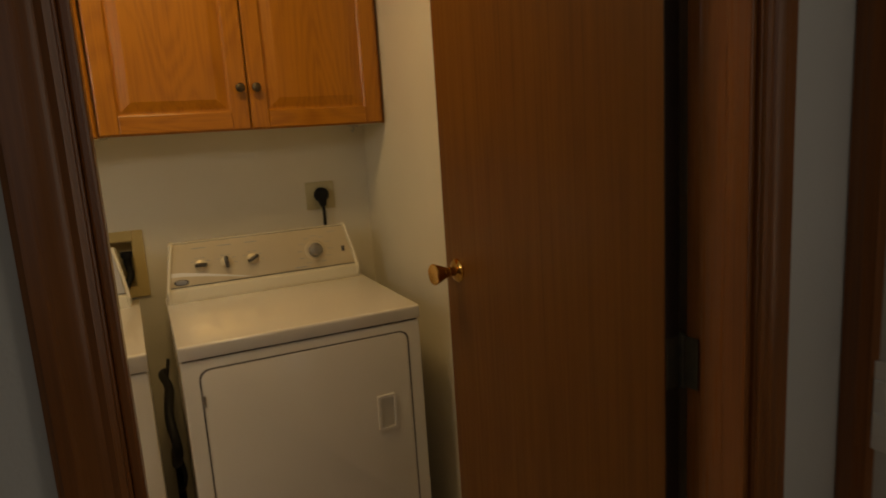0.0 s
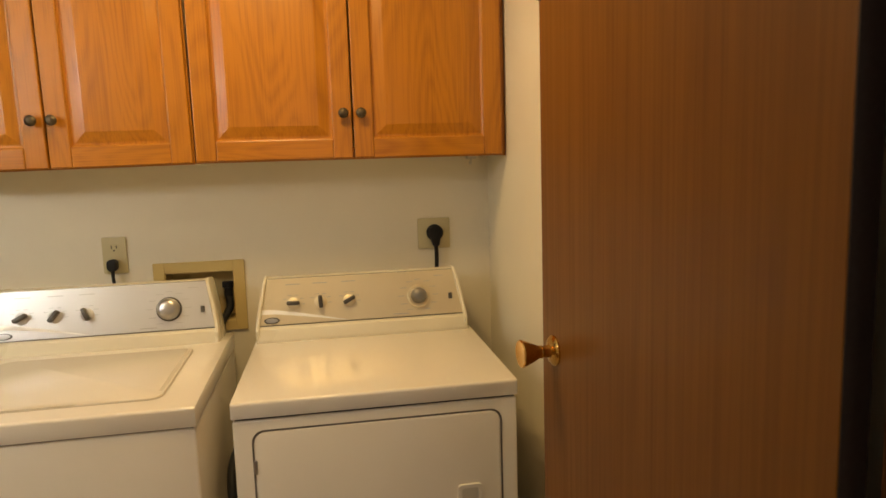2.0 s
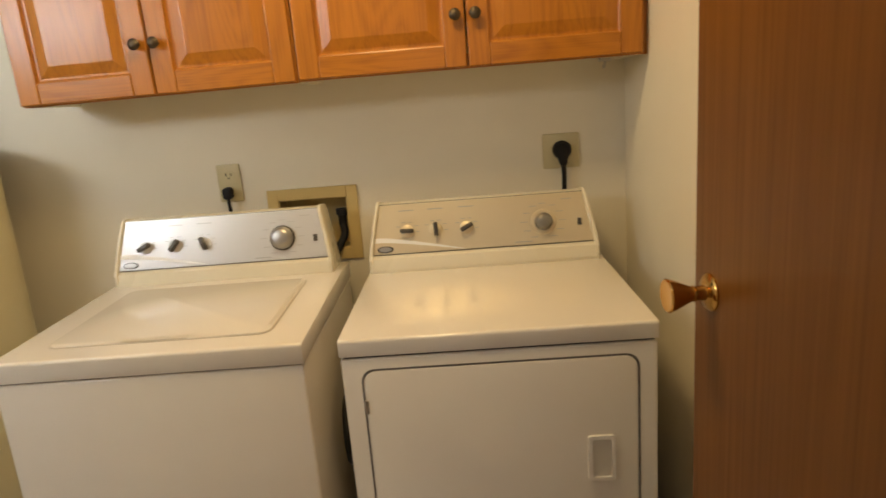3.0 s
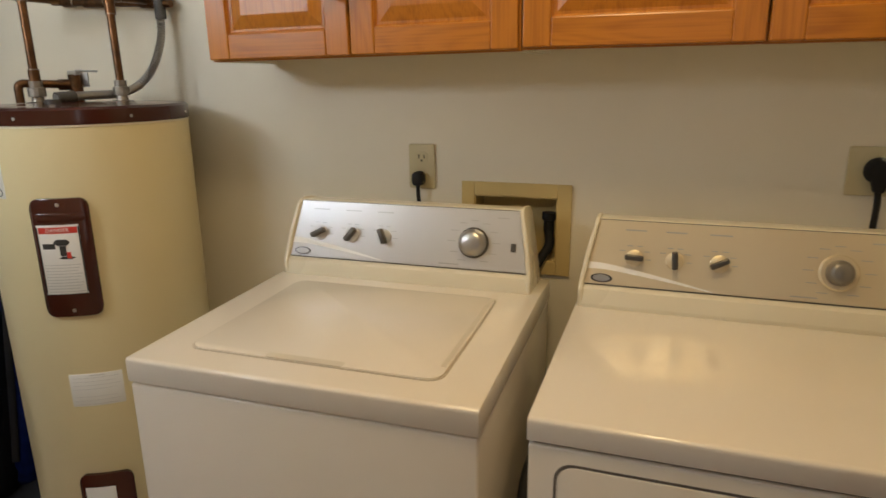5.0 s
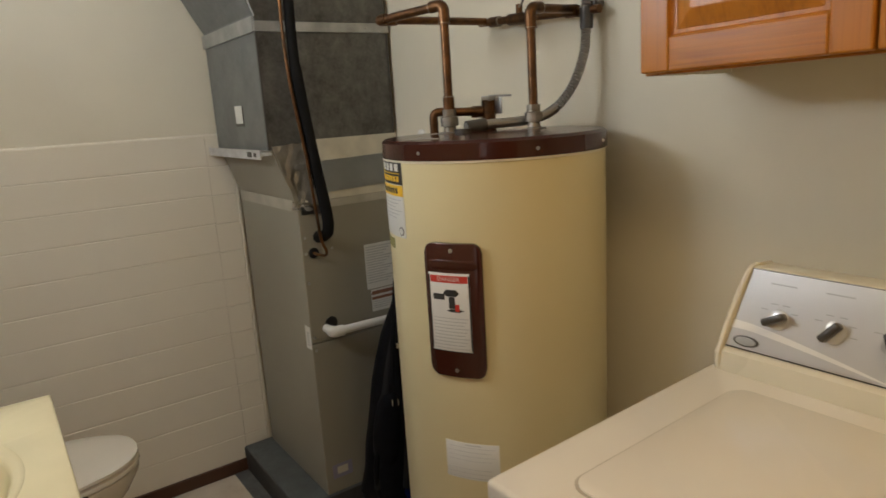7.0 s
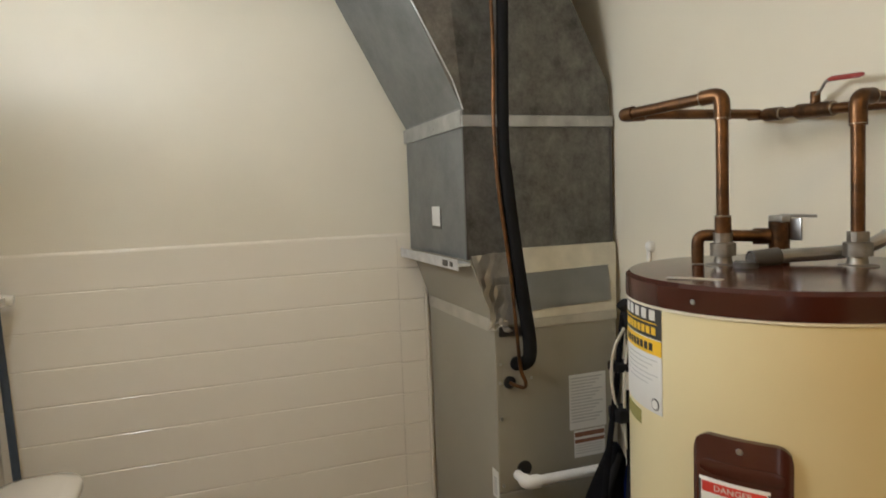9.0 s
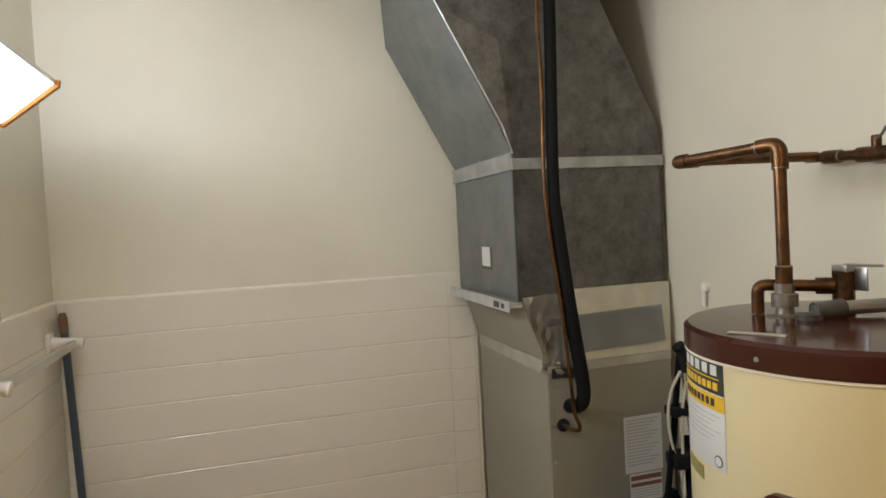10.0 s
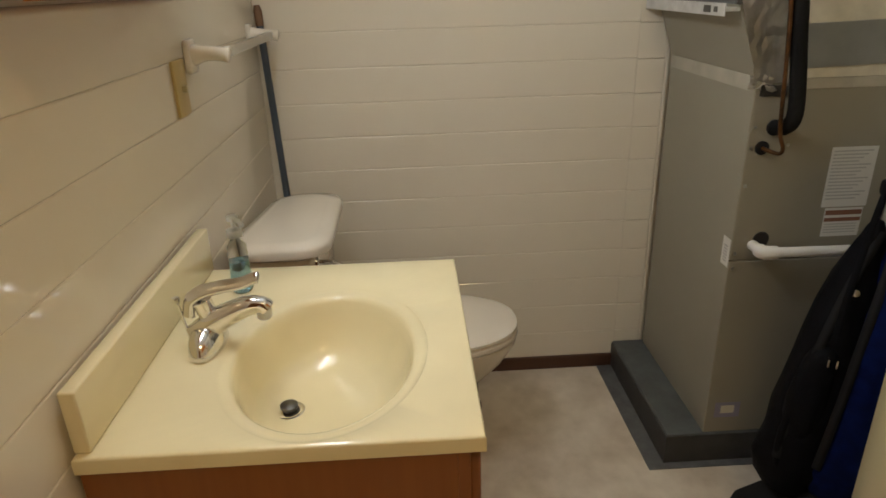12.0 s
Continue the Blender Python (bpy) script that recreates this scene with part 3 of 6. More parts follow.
    dial = lathe([(0, 0), (dial_r, 0), (dial_r, 0.010), (dial_r * 0.88, 0.018), (dial_r * 0.79, 0.023), (dial_r * 0.55, 0.026), (0, 0.027)], (big_x, 0.064, 0.008), segments=36)
    part("timer_dial", on_face(dial), dial_mat, face, "large round metallic timer dial", smooth=40)
    part("lamp_window", on_face(box((light_x - 0.006, 0.048, 0.0025), (light_x + 0.006, 0.068, 0.006), 0.002)), DARKGREY, face)
    return body


def appliance_shell(name, x0, x1, yf, seam, label, group):
    unit = thing(name, ((x0 + x1) / 2, 2.58, 0), label, name.replace("_", " ") if name != "washing_machine" else "washer", group)
    part("body", box((x0 + 0.002, yf + 0.003, 0.025), (x1 - 0.002, 2.925, seam - 0.004), 0.005, 3), ENAMEL, unit, smooth=40)
    part("gap", box((x0 + 0.008, yf + 0.010, seam - 0.005), (x1 - 0.008, 2.92, seam + 0.0005)), DARK, unit)
    for fx in (x0 + 0.05, x1 - 0.05):
        for fy in (yf + 0.06, 2.87):
            part("foot", lathe([(0, 0), (0.02, 0), (0.02, 0.008), (0.008, 0.012), (0.008, 0.026), (0, 0.026)], (fx, fy, 0), segments=12), BLACK, unit)
    return unit


def rounded(x0, x1, y0, y1, r, n=6):
    pts = []
    for cx, cy, a0 in ((x1 - r, y1 - r, 0), (x0 + r, y1 - r, 90), (x0 + r, y0 + r, 180), (x1 - r, y0 + r, 270)):
        for k in range(n + 1):
            a = radians(a0 + 90 * k / n)
            pts.append((cx + r * math.cos(a), cy + r * math.sin(a)))
    return pts


def groove(loop, axis, at, width, depth):
    """A thin closed band along a loop of 2D points, standing depth proud at a level; used for door seams."""
    bm = bmesh.new()
    n = len(loop)
    cx, cy = sum(p[0] for p in loop) / n, sum(p[1] for p in loop) / n
    hx, hy = max(abs(p[0] - cx) for p in loop), max(abs(p[1] - cy) for p in loop)
    rows = []
    for off, h in ((0, at), (0, at + depth), (width, at + depth), (width, at)):
        ring = []
        for px, py in loop:
            qx, qy = cx + (px - cx) * (hx - off) / hx, cy + (py - cy) * (hy - off) / hy
            ring.append(bm.verts.new((qx, h, qy) if axis == "y" else (qx, qy, h)))
        rows.append(ring)
    for a in range(4):
        p, q = rows[a], rows[(a + 1) % 4]
        for k in range(n):
            bm.faces.new((p[k], p[(k + 1) % n], q[(k + 1) % n], q[k]))
    bmesh.ops.recalc_face_normals(bm, faces=bm.faces)
    return bm


def dryer():
    x0, x1, yf = -0.010, 0.683, 2.258
    d = appliance_shell("dryer", x0, x1, yf, 0.876, "pale bisque-white clothes dryer with silver control console", "washer and dryer pair")
    part("top", prism([(yf, 0.878), (yf - 0.001, 0.9125), (yf + 0.001, 0.9165), (yf + 0.006, 0.9185), (2.90, 0.921), (2.93, 0.912), (2.93, 0.876)], "x", x0, x1, 0.0025, 2), ENAMEL, d, smooth=40)
    console(x0 + 0.012, x1 - 0.022, 0.912, d, 0.512, (0.113, 0.198, 0.288), 0.617, (88, 4, -62), SILVER_WARM, 0.026, PALE_KNOB)
    loop = rounded(0.034, 0.642, 0.24, 0.847, 0.03)
    part("door_seam", groove(loop, "y", yf + 0.0021, 0.0042, 0.0025), GASKET, d)
    leaf = part("door", prism(rounded(0.0395, 0.6365, 0.2455, 0.8415, 0.026), "y", yf + 0.001, yf + 0.008, 0.002), ENAMEL, d, smooth=40)
    part("hinge", box((0.0355, yf - 0.002, 0.740), (0.044, yf + 0.004, 0.775), 0.002), STEEL, d)
    fr = rounded(0.525, 0.585, 0.545, 0.657, 0.008)
    part("pull_frame", groove(fr, "y", yf - 0.005, 0.009, 0.007), ENAMEL, leaf, "recessed bisque door pull")
    # flat plate; the shade inside the pull is put into its darker colour
    part("pull_recess", box((0.5345, yf - 0.0008, 0.5545), (0.5755, yf + 0.003, 0.6475)), PULL, leaf)


def washer():
    x0, x1, yf = -0.777, -0.086, 2.232
    w = appliance_shell("washing_machine", x0, x1, yf, 0.877, "pale bisque-white top-loading washing machine with silver console", "washer and dryer pair")
    part("top", prism([(yf, 0.877), (yf - 0.001, 0.9195), (yf + 0.001, 0.9235), (yf + 0.006, 0.9255), (2.80, 0.934), (2.93, 0.926), (2.93, 0.877)], "x", x0, x1, 0.0025, 2), ENAMEL, w, smooth=40)
    console(x0 + 0.018, x1 - 0.030, 0.918, w, -0.255, (-0.668, -0.577, -0.489), -0.157, (-62, -38, 24), SILVER, 0.033, STEEL)
    tilt = Matrix.Translation((0, 2.254, 0.9285)) @ Matrix.Rotation(math.atan2(0.007, 0.55), 4, "X")
    lx0, lx1, ly0, ly1 = -0.692, -0.176, 0.052, 0.475
    loop = rounded(lx0, lx1, ly0, ly1, 0.03)
    part("lid_seam", turned(groove(rounded(lx0 - 0.004, lx1 + 0.004, ly0 - 0.004, ly1 + 0.004, 0.032), "z", -0.004, 0.004, 0.0026), tilt), SEAM, w)
    lid = part("lid", turned(prism(loop, "z", -0.006, 0.0014, 0.001), tilt), ENAMEL, w, "flat lid with finger notch", smooth=40)
    part("lid_groove", turned(box((lx1 - 0.014, ly0 + 0.05, 0.0), (lx1 - 0.004, ly1 - 0.01, 0.0018), 0.0004), tilt), PULL, lid)
    # the notch is flat, its shadow painted by the darker tone
    part("finger_notch", turned(prism(rounded(-0.52, -0.36, ly0 - 0.001, ly0 + 0.017, 0.006, 3), "z", -0.004, 0.0018), tilt), PULL, lid, "finger notch with its shadow put into the colour")
    return w


washing_machine = washer()
washing_machine.matrix_world = Matrix.Translation((-0.002, 0.004, 0)) @ washing_machine.matrix_world @ Matrix.Rotation(radians(0.9), 4, "Z")
dryer()


# ---- outlets, washer box, cords ----
def outlet_plate(name, x0, x1, z0, z1, label):
    o = thing(name, ((x0 + x1) / 2, YN, (z0 + z1) / 2), label, "outlet")
    part("plate", prism(rounded(x0, x1, z0, z1, 0.005, 3), "y", YN - 0.006, YN - 0.0005, 0.002), ALMOND, o, smooth=40)
    return o


o = outlet_plate("wall_outlet", -0.496, -0.421, 1.137, 1.257, "almond duplex wall outlet with a black plug")
for zc in (1.222, 1.170):
    part("socket", prism(rounded(-0.476, -0.441, zc - 0.015, zc + 0.015, 0.012, 4), "y", YN - 0.008, YN - 0.005), ALMOND, o)
    part("slots", merge(box((-0.4675, YN - 0.0086, zc - 0.003), (-0.4645, YN - 0.0078, zc + 0.008)), box((-0.4525, YN - 0.0086, zc - 0.002), (-0.4495, YN - 0.0078, zc + 0.007)), box((-0.461, YN - 0.0086, zc - 0.011), (-0.456, YN - 0.0078, zc - 0.006))), DARK, o)
p = thing("power_cord", (-0.46, 2.97, 1.15), "black washer plug and cord", "power cord")
part("plug", prism(rounded(-0.477, -0.447, 1.148, 1.186, 0.012, 4), "y", YN - 0.040, YN - 0.0085, 0.004), BLACK, p, smooth=40)
part("cord", tube(smooth_line([(-0.462, YN - 0.030, 1.152), (-0.461, YN - 0.030, 1.12), (-0.455, YN - 0.032, 1.06), (-0.45, YN - 0.03, 0.95), (-0.45, YN - 0.03, 0.6)]), 0.0055, 10), BLACK, p, smooth=60)
o = outlet_plate("dryer_outlet", 0.541, 0.656, 1.166, 1.274, "square almond dryer outlet with a round black plug")
part("socket", lathe([(0, 0), (0.026, 0), (0.025, 0.004), (0, 0.004)], (0.600, YN - 0.005, 1.222), towards((0, -1, 0))), DARKGREY, o)
p = thing("power_cord", (0.60, 2.96, 1.2), "thick black dryer plug and cord", "power cord")
part("plug", merge(lathe([(0, 0), (0.029, 0), (0.029, 0.014), (0.022, 0.024), (0, 0.026)], (0.600, YN - 0.0095, 1.223), towards((0, -1, 0))), prism([(0.579, 1.222), (0.621, 1.222), (0.613, 1.176), (0.592, 1.176)], "y", YN - 0.034, YN - 0.012, 0.005)), BLACK, p, smooth=40)
part("cord", tube(smooth_line([(0.602, YN - 0.024, 1.18), (0.603, YN - 0.026, 1.14), (0.598, YN - 0.030, 1.05), (0.585, YN - 0.03, 0.9), (0.5, YN - 0.03, 0.5)]), 0.0095, 10, 0.6), BLACK, p, smooth=60)


def washer_box():
    x0, x1, z0, z1 = -0.346, -0.054, 0.922, 1.163
    o = thing("washer_box", ((x0 + x1) / 2, YN, z0), "almond recessed washer supply box with dark recess", "washer box")
    t = 0.036
    part("frame", merge(box((x0, YN - 0.008, z0), (x0 + t, YN - 0.0005, z1), 0.002), box((x1 - t, YN - 0.008, z0), (x1, YN - 0.0005, z1), 0.002),
                        box((x0 + t, YN - 0.008, z1 - t), (x1 - t, YN - 0.0005, z1), 0.002), box((x0 + t, YN - 0.008, z0), (x1 - t, YN - 0.0005, z0 + t), 0.002)), ALMOND_OLD, o)
    d = YN + 0.080
    part("recess", merge(box((x0 + t, d, z0 + t), (x1 - t, d + 0.004, z1 - t)), box((x0 + t, YN - 0.004, z0 + t), (x0 + t + 0.003, d, z1 - t)), box((x1 - t - 0.003, YN - 0.004, z0 + t), (x1 - t, d, z1 - t)),
                        box((x0 + t, YN - 0.004, z1 - t - 0.003), (x1 - t, d, z1 - t)), box((x0 + t, YN - 0.004, z0 + t), (x1 - t, d, z0 + t + 0.003))), ALMOND_OLD, o, "recess of the box")
    for hx, mt in ((-0.115, BLACK), (-0.28, BLACK)):
        part("valve", merge(lathe([(0, 0), (0.014, 0), (0.014, 0.03), (0.019, 0.032), (0.019, 0.05), (0, 0.05)], (hx, YN + 0.02, 1.035), segments=14), tube([(hx, YN + 0.079, 1.06), (hx, YN + 0.02, 1.06)], 0.010, 10)), mt, o, smooth=40)
        part("hose", tube(smooth_line([(hx, YN + 0.02, 1.04), (hx + 0.004, YN + 0.005, 1.0), (hx - 0.02, YN - 0.02, 0.955), (hx - 0.05, YN - 0.035, 0.88), (hx - 0.06, YN - 0.035, 0.6)]), 0.0125, 10), mt, o, smooth=60)


washer_box()
hoses = thing("drain_hose", (-0.045, 2.75, 0), "black drain hose and cord between washer and dryer", "hose")
part("hose", tube(smooth_line([(-0.045, 2.90, 0.66), (-0.055, 2.74, 0.70), (-0.040, 2.58, 0.70), (-0.05, 2.46, 0.66), (-0.04, 2.40, 0.57), (-0.05, 2.50, 0.49), (-0.045, 2.74, 0.42), (-0.045, 2.86, 0.013)]), 0.013, 10), BLACK, hoses, smooth=60)
part("cord", tube(smooth_line([(-0.03, 2.90, 0.70), (-0.06, 2.60, 0.60), (-0.03, 2.45, 0.48), (-0.05, 2.60, 0.35), (-0.05, 2.9, 0.3)]), 0.006, 8), BLACK, hoses, smooth=60)


# ---- water heater ----
HC, HR = Vector((-1.319, 2.722, 0)), 0.2586


def around(a, z, r=HR):
    return Vector((HC.x + r * math.cos(radians(a)), HC.y + r * math.sin(radians(a)), z))


def wrapped(a0, a1, z0, z1, inner, outer, steps=10, corner=0.0):
    """A curved plate on the tank between two angles and two heights; corner trims its corners."""
    bm = bmesh.new()
    cols = []
    for k in range(steps + 1):
        t = k / steps
        a = a0 + (a1 - a0) * t
        near = min(t, 1 - t) * abs(a1 - a0) * math.pi / 180 * outer
        cut = corner - math.sqrt(max(0, corner ** 2 - (corner - min(near, corner)) ** 2)) if corner else 0
        cols.append([bm.verts.new(around(a, z, r)) for z, r in ((z0 + cut, inner), (z0 + cut, outer - 0.001), (z0 + cut + 0.002, outer), (z1 - cut - 0.002, outer), (z1 - cut, outer - 0.001), (z1 - cut, inner))])
    for p, q in zip(cols, cols[1:]):
        for k in range(6):
            bm.faces.new((p[k], p[(k + 1) % 6], q[(k + 1) % 6], q[k]))
    bm.faces.new(cols[0])
    bm.faces.new(cols[-1])
    bmesh.ops.recalc_face_normals(bm, faces=bm.faces)
    return bm


def water_heater():
    h = thing("water_heater", (HC.x, HC.y, 0), "cream electric water heater with maroon cap and access panels", "water heater")
    part("tank", lathe([(0, 0.02), (HR - 0.01, 0.02), (HR, 0.03), (HR, 1.336), (0, 1.336)], HC, segments=72), TANK, h, smooth=40)
    part("base_ring", lathe([(0, 0.0), (HR - 0.004, 0.0), (HR - 0.004, 0.021), (0, 0.021)], HC, segments=48), MAROON, h, smooth=40)
    part("cap", lathe([(0, 1.332), (HR + 0.003, 1.332), (HR + 0.0035, 1.338), (HR + 0.003, 1.366), (HR - 0.004, 1.372), (HR * 0.5, 1.376), (0, 1.378)], HC, segments=72), MAROON, h, "glossy maroon steel cap", smooth=35)
    part("cap_edge", lathe([(HR + 0.0005, 1.3265), (HR + 0.0028, 1.3275), (HR + 0.0028, 1.331), (HR + 0.0005, 1.332)], HC, segments=72), BISQUE, h, smooth=40)
    for a in (-76, -20, 25):
        v = around(a, 1.348, HR + 0.0025)
        part("screw", lathe([(0, 0), (0.0042, 0), (0.0034, 0.0025), (0, 0.003)], v, towards(v - Vector((HC.x, HC.y, 1.348))), 10), STEEL, h)
    panel = part("access_panel", wrapped(-75, -46.8, 0.868, 1.163, HR - 0.001, HR + 0.011, 44, 0.022), MAROON, h, "maroon access panel", smooth=50)
    part("panel_rib", wrapped(-72.5, -49, 1.108, 1.128, HR + 0.010, HR + 0.0140, 14, 0.004), MAROON, panel, smooth=50)
    for z in (1.148, 0.884):
        v = around(-61, z, HR + 0.0105)
        part("screw", lathe([(0, 0), (0.005, 0), (0.004, 0.0025), (0, 0.003)], v, towards(v - Vector((HC.x, HC.y, z))), 10), STEEL, panel)
    lab = part("warning_label", wrapped(-73, -52.7, 0.926, 1.100, HR + 0.010, HR + 0.0122, 10), PAPER, panel, "white and red danger label with picture", smooth=50)
    part("red_band", wrapped(-72, -53.6, 1.078, 1.096, HR + 0.0118, HR + 0.0126, 8), RED, lab)
    part("picture", merge(wrapped(-71, -65, 1.040, 1.056, HR + 0.0118, HR + 0.0125, 5), wrapped(-65.5, -58, 1.048, 1.066, HR + 0.0118, HR + 0.0125, 5, 0.006), wrapped(-63, -60, 1.022, 1.050, HR + 0.0118, HR + 0.0125, 4),
                          wrapped(-64, -56, 1.014, 1.024, HR + 0.0118, HR + 0.0125, 4, 0.004)), INK_BLACK, lab, "dark pictogram")
    words = lettering("DANGER", 0.0125)
    for p in words.verts:
        q = around(-62.8 + math.degrees(p.co.x / HR), 1.087 + p.co.y, HR + 0.0131)
        p.co = q
    part("danger_word", words, PAPER, lab, "white word on the red band")
    part("red_mark", wrapped(-60, -58, 1.016, 1.034, HR + 0.0118, HR + 0.0126, 3), RED, lab)
    rows = [wrapped(-71.5, -54 - (k % 3), 1.000 - k * 0.0075, 1.0025 - k * 0.0075, HR + 0.0118, HR + 0.0124, 5) for k in range(10)]
    part("small_print", merge(*rows), INK, lab, "grey lines of small print")
    part("label_edge", merge(wrapped(-73, -52.7, 0.926, 0.929, HR + 0.0118, HR + 0.0126, 6), wrapped(-73, -72.4, 0.929, 1.097, HR + 0.0118, HR + 0.0126, 2), wrapped(-53.3, -52.7, 0.929, 1.097, HR + 0.0118, HR + 0.0126, 2)), INK_BLACK, lab)
    low = part("access_panel", wrapped(-74, -45, 0.136, 0.422, HR - 0.001, HR + 0.011, 44, 0.022), MAROON, h, "lower maroon access panel", smooth=50)
    part("panel_label", wrapped(-71, -55, 0.20, 0.385, HR + 0.010, HR + 0.012, 8), PAPER, low, smooth=50)
    lab = part("rating_label", wrapped(-71, -43, 0.618, 0.708, HR - 0.001, HR + 0.0012, 10), PAPER, h, "white notice label", smooth=50)
    part("small_print", merge(*[wrapped(-69.5, -45 - 2 * (k % 2), 0.695 - k * 0.0105, 0.6985 - k * 0.0105, HR + 0.0008, HR + 0.0016, 6) for k in range(8) if k != 4], wrapped(-60, -52, 0.701, 0.7055, HR + 0.0008, HR + 0.0016, 4)), INK, lab)
    lab = part("maker_label", wrapped(-121, -89.8, 1.160, 1.333, HR - 0.001, HR + 0.0012, 10), PAPER, h, "black, yellow and white maker label", smooth=50)
    part("dark_band", wrapped(-121, -89.8, 1.278, 1.330, HR + 0.0008, HR + 0.0018, 8), INK_BLACK, lab)
    part("white_lettering", merge(*[wrapped(-118 + k * 5.4, -114.6 + k * 5.4, 1.307, 1.325, HR + 0.0015, HR + 0.0023, 2) for k in range(5)]), PAPER, lab)
    part("yellow_lettering", merge(wrapped(-120, -92, 1.302, 1.304, HR + 0.0015, HR + 0.0023, 6), *[wrapped(-119 + k * 3.4, -116.6 + k * 3.4, 1.284, 1.298, HR + 0.0015, HR + 0.0023, 2) for k in range(8)]), YELLOW, lab)
    part("yellow_band", wrapped(-121, -89.8, 1.252, 1.278, HR + 0.0008, HR + 0.0018, 8), YELLOW, lab)
    part("black_lettering", merge(*[wrapped(-118.5 + k * 3.1, -116.4 + k * 3.1, 1.258, 1.272, HR + 0.0015, HR + 0.0023, 2) for k in range(8)]), INK_BLACK, lab)
    part("small_print", merge(*[wrapped(-119, -92 - 3 * (k % 3), 1.243 - k * 0.008, 1.2455 - k * 0.008, HR + 0.0008, HR + 0.0016, 5) for k in range(6)]), INK, lab)
    seal = around(-93.5, 1.175, HR + 0.001)
    part("seal", lathe([(0.0075, 0), (0.0095, 0), (0.0095, 0.0008), (0.0075, 0.0008)], seal, towards(seal - Vector((HC.x, HC.y, 1.175))), 18), INK_BLACK, lab)
    part("seal_field", lathe([(0, 0.0008), (0.0075, 0.0008), (0.0075, 0.0013), (0, 0.0013)], seal, towards(seal - Vector((HC.x, HC.y, 1.175))), 18), PAPER, lab)
    part("olive_sticker", wrapped(-120, -104, 1.128, 1.152, HR - 0.001, HR + 0.001, 4), OLIVE, h)
    for x, y, s in ((-1.395, 2.655, 1), (-1.256, 2.796, 1)):
        part("nipple", lathe([(0, 1.374), (0.030, 1.374), (0.030, 1.378), (0.016, 1.380), (0.014, 1.392), (0.0215, 1.393), (0.0215, 1.414), (0.016, 1.416), (0.016, 1.432), (0.0, 1.432)], (x, y, 0), segments=6 if s > 2 else 12), DULL, h, "galvanised pipe union", smooth=30)
    # pale strip laid where the lamp's highlight falls on the glossy cap
    part("cap_highlight", turned(box((-0.041, -0.008, 0), (0.041, 0.008, 0.0012)), Matrix.Translation((-1.30, 2.510, 1.3735)) @ Matrix.Rotation(radians(33), 4, "Z")), TAPE_OLD, h, "pale strip painting the lamp's highlight on the cap")
    return h


water_heater()


def bent(points, r=0.03, steps=6):
    """Straight runs with rounded elbows."""
    p = [Vector(q) for q in points]
    out = [p[0]]
    for a, b, c in zip(p, p[1:], p[2:]):
        u, v = (a - b).normalized(), (c - b).normalized()
        s, e = b + u * r, b + v * r
        for k in range(steps + 1):
            t = k / steps
            out.append(s * (1 - t) ** 2 + b * 2 * t * (1 - t) + e * t * t)
    return out + [p[-1]]


def spaced(points, step):
    """The same line with its points an even step apart."""
    out, left = [points[0]], step
    for a, b in zip(points, points[1:]):
        run, gone = (b - a).length, 0.0
        while run - gone >= left:
            gone += left
            out.append(a + (b - a) * (gone / run))
            left = step
        left -= run - gone
    return out + [points[-1]]


def fitting(at, way, length, r):
    w = Vector(way).normalized()
    a = Vector(at)
    return tube([a - w * length / 2, a - w * (length / 2 - 0.001), a + w * (length / 2 - 0.001), a + w * length / 2], [r * 0.93, r, r, r * 0.93], 16)


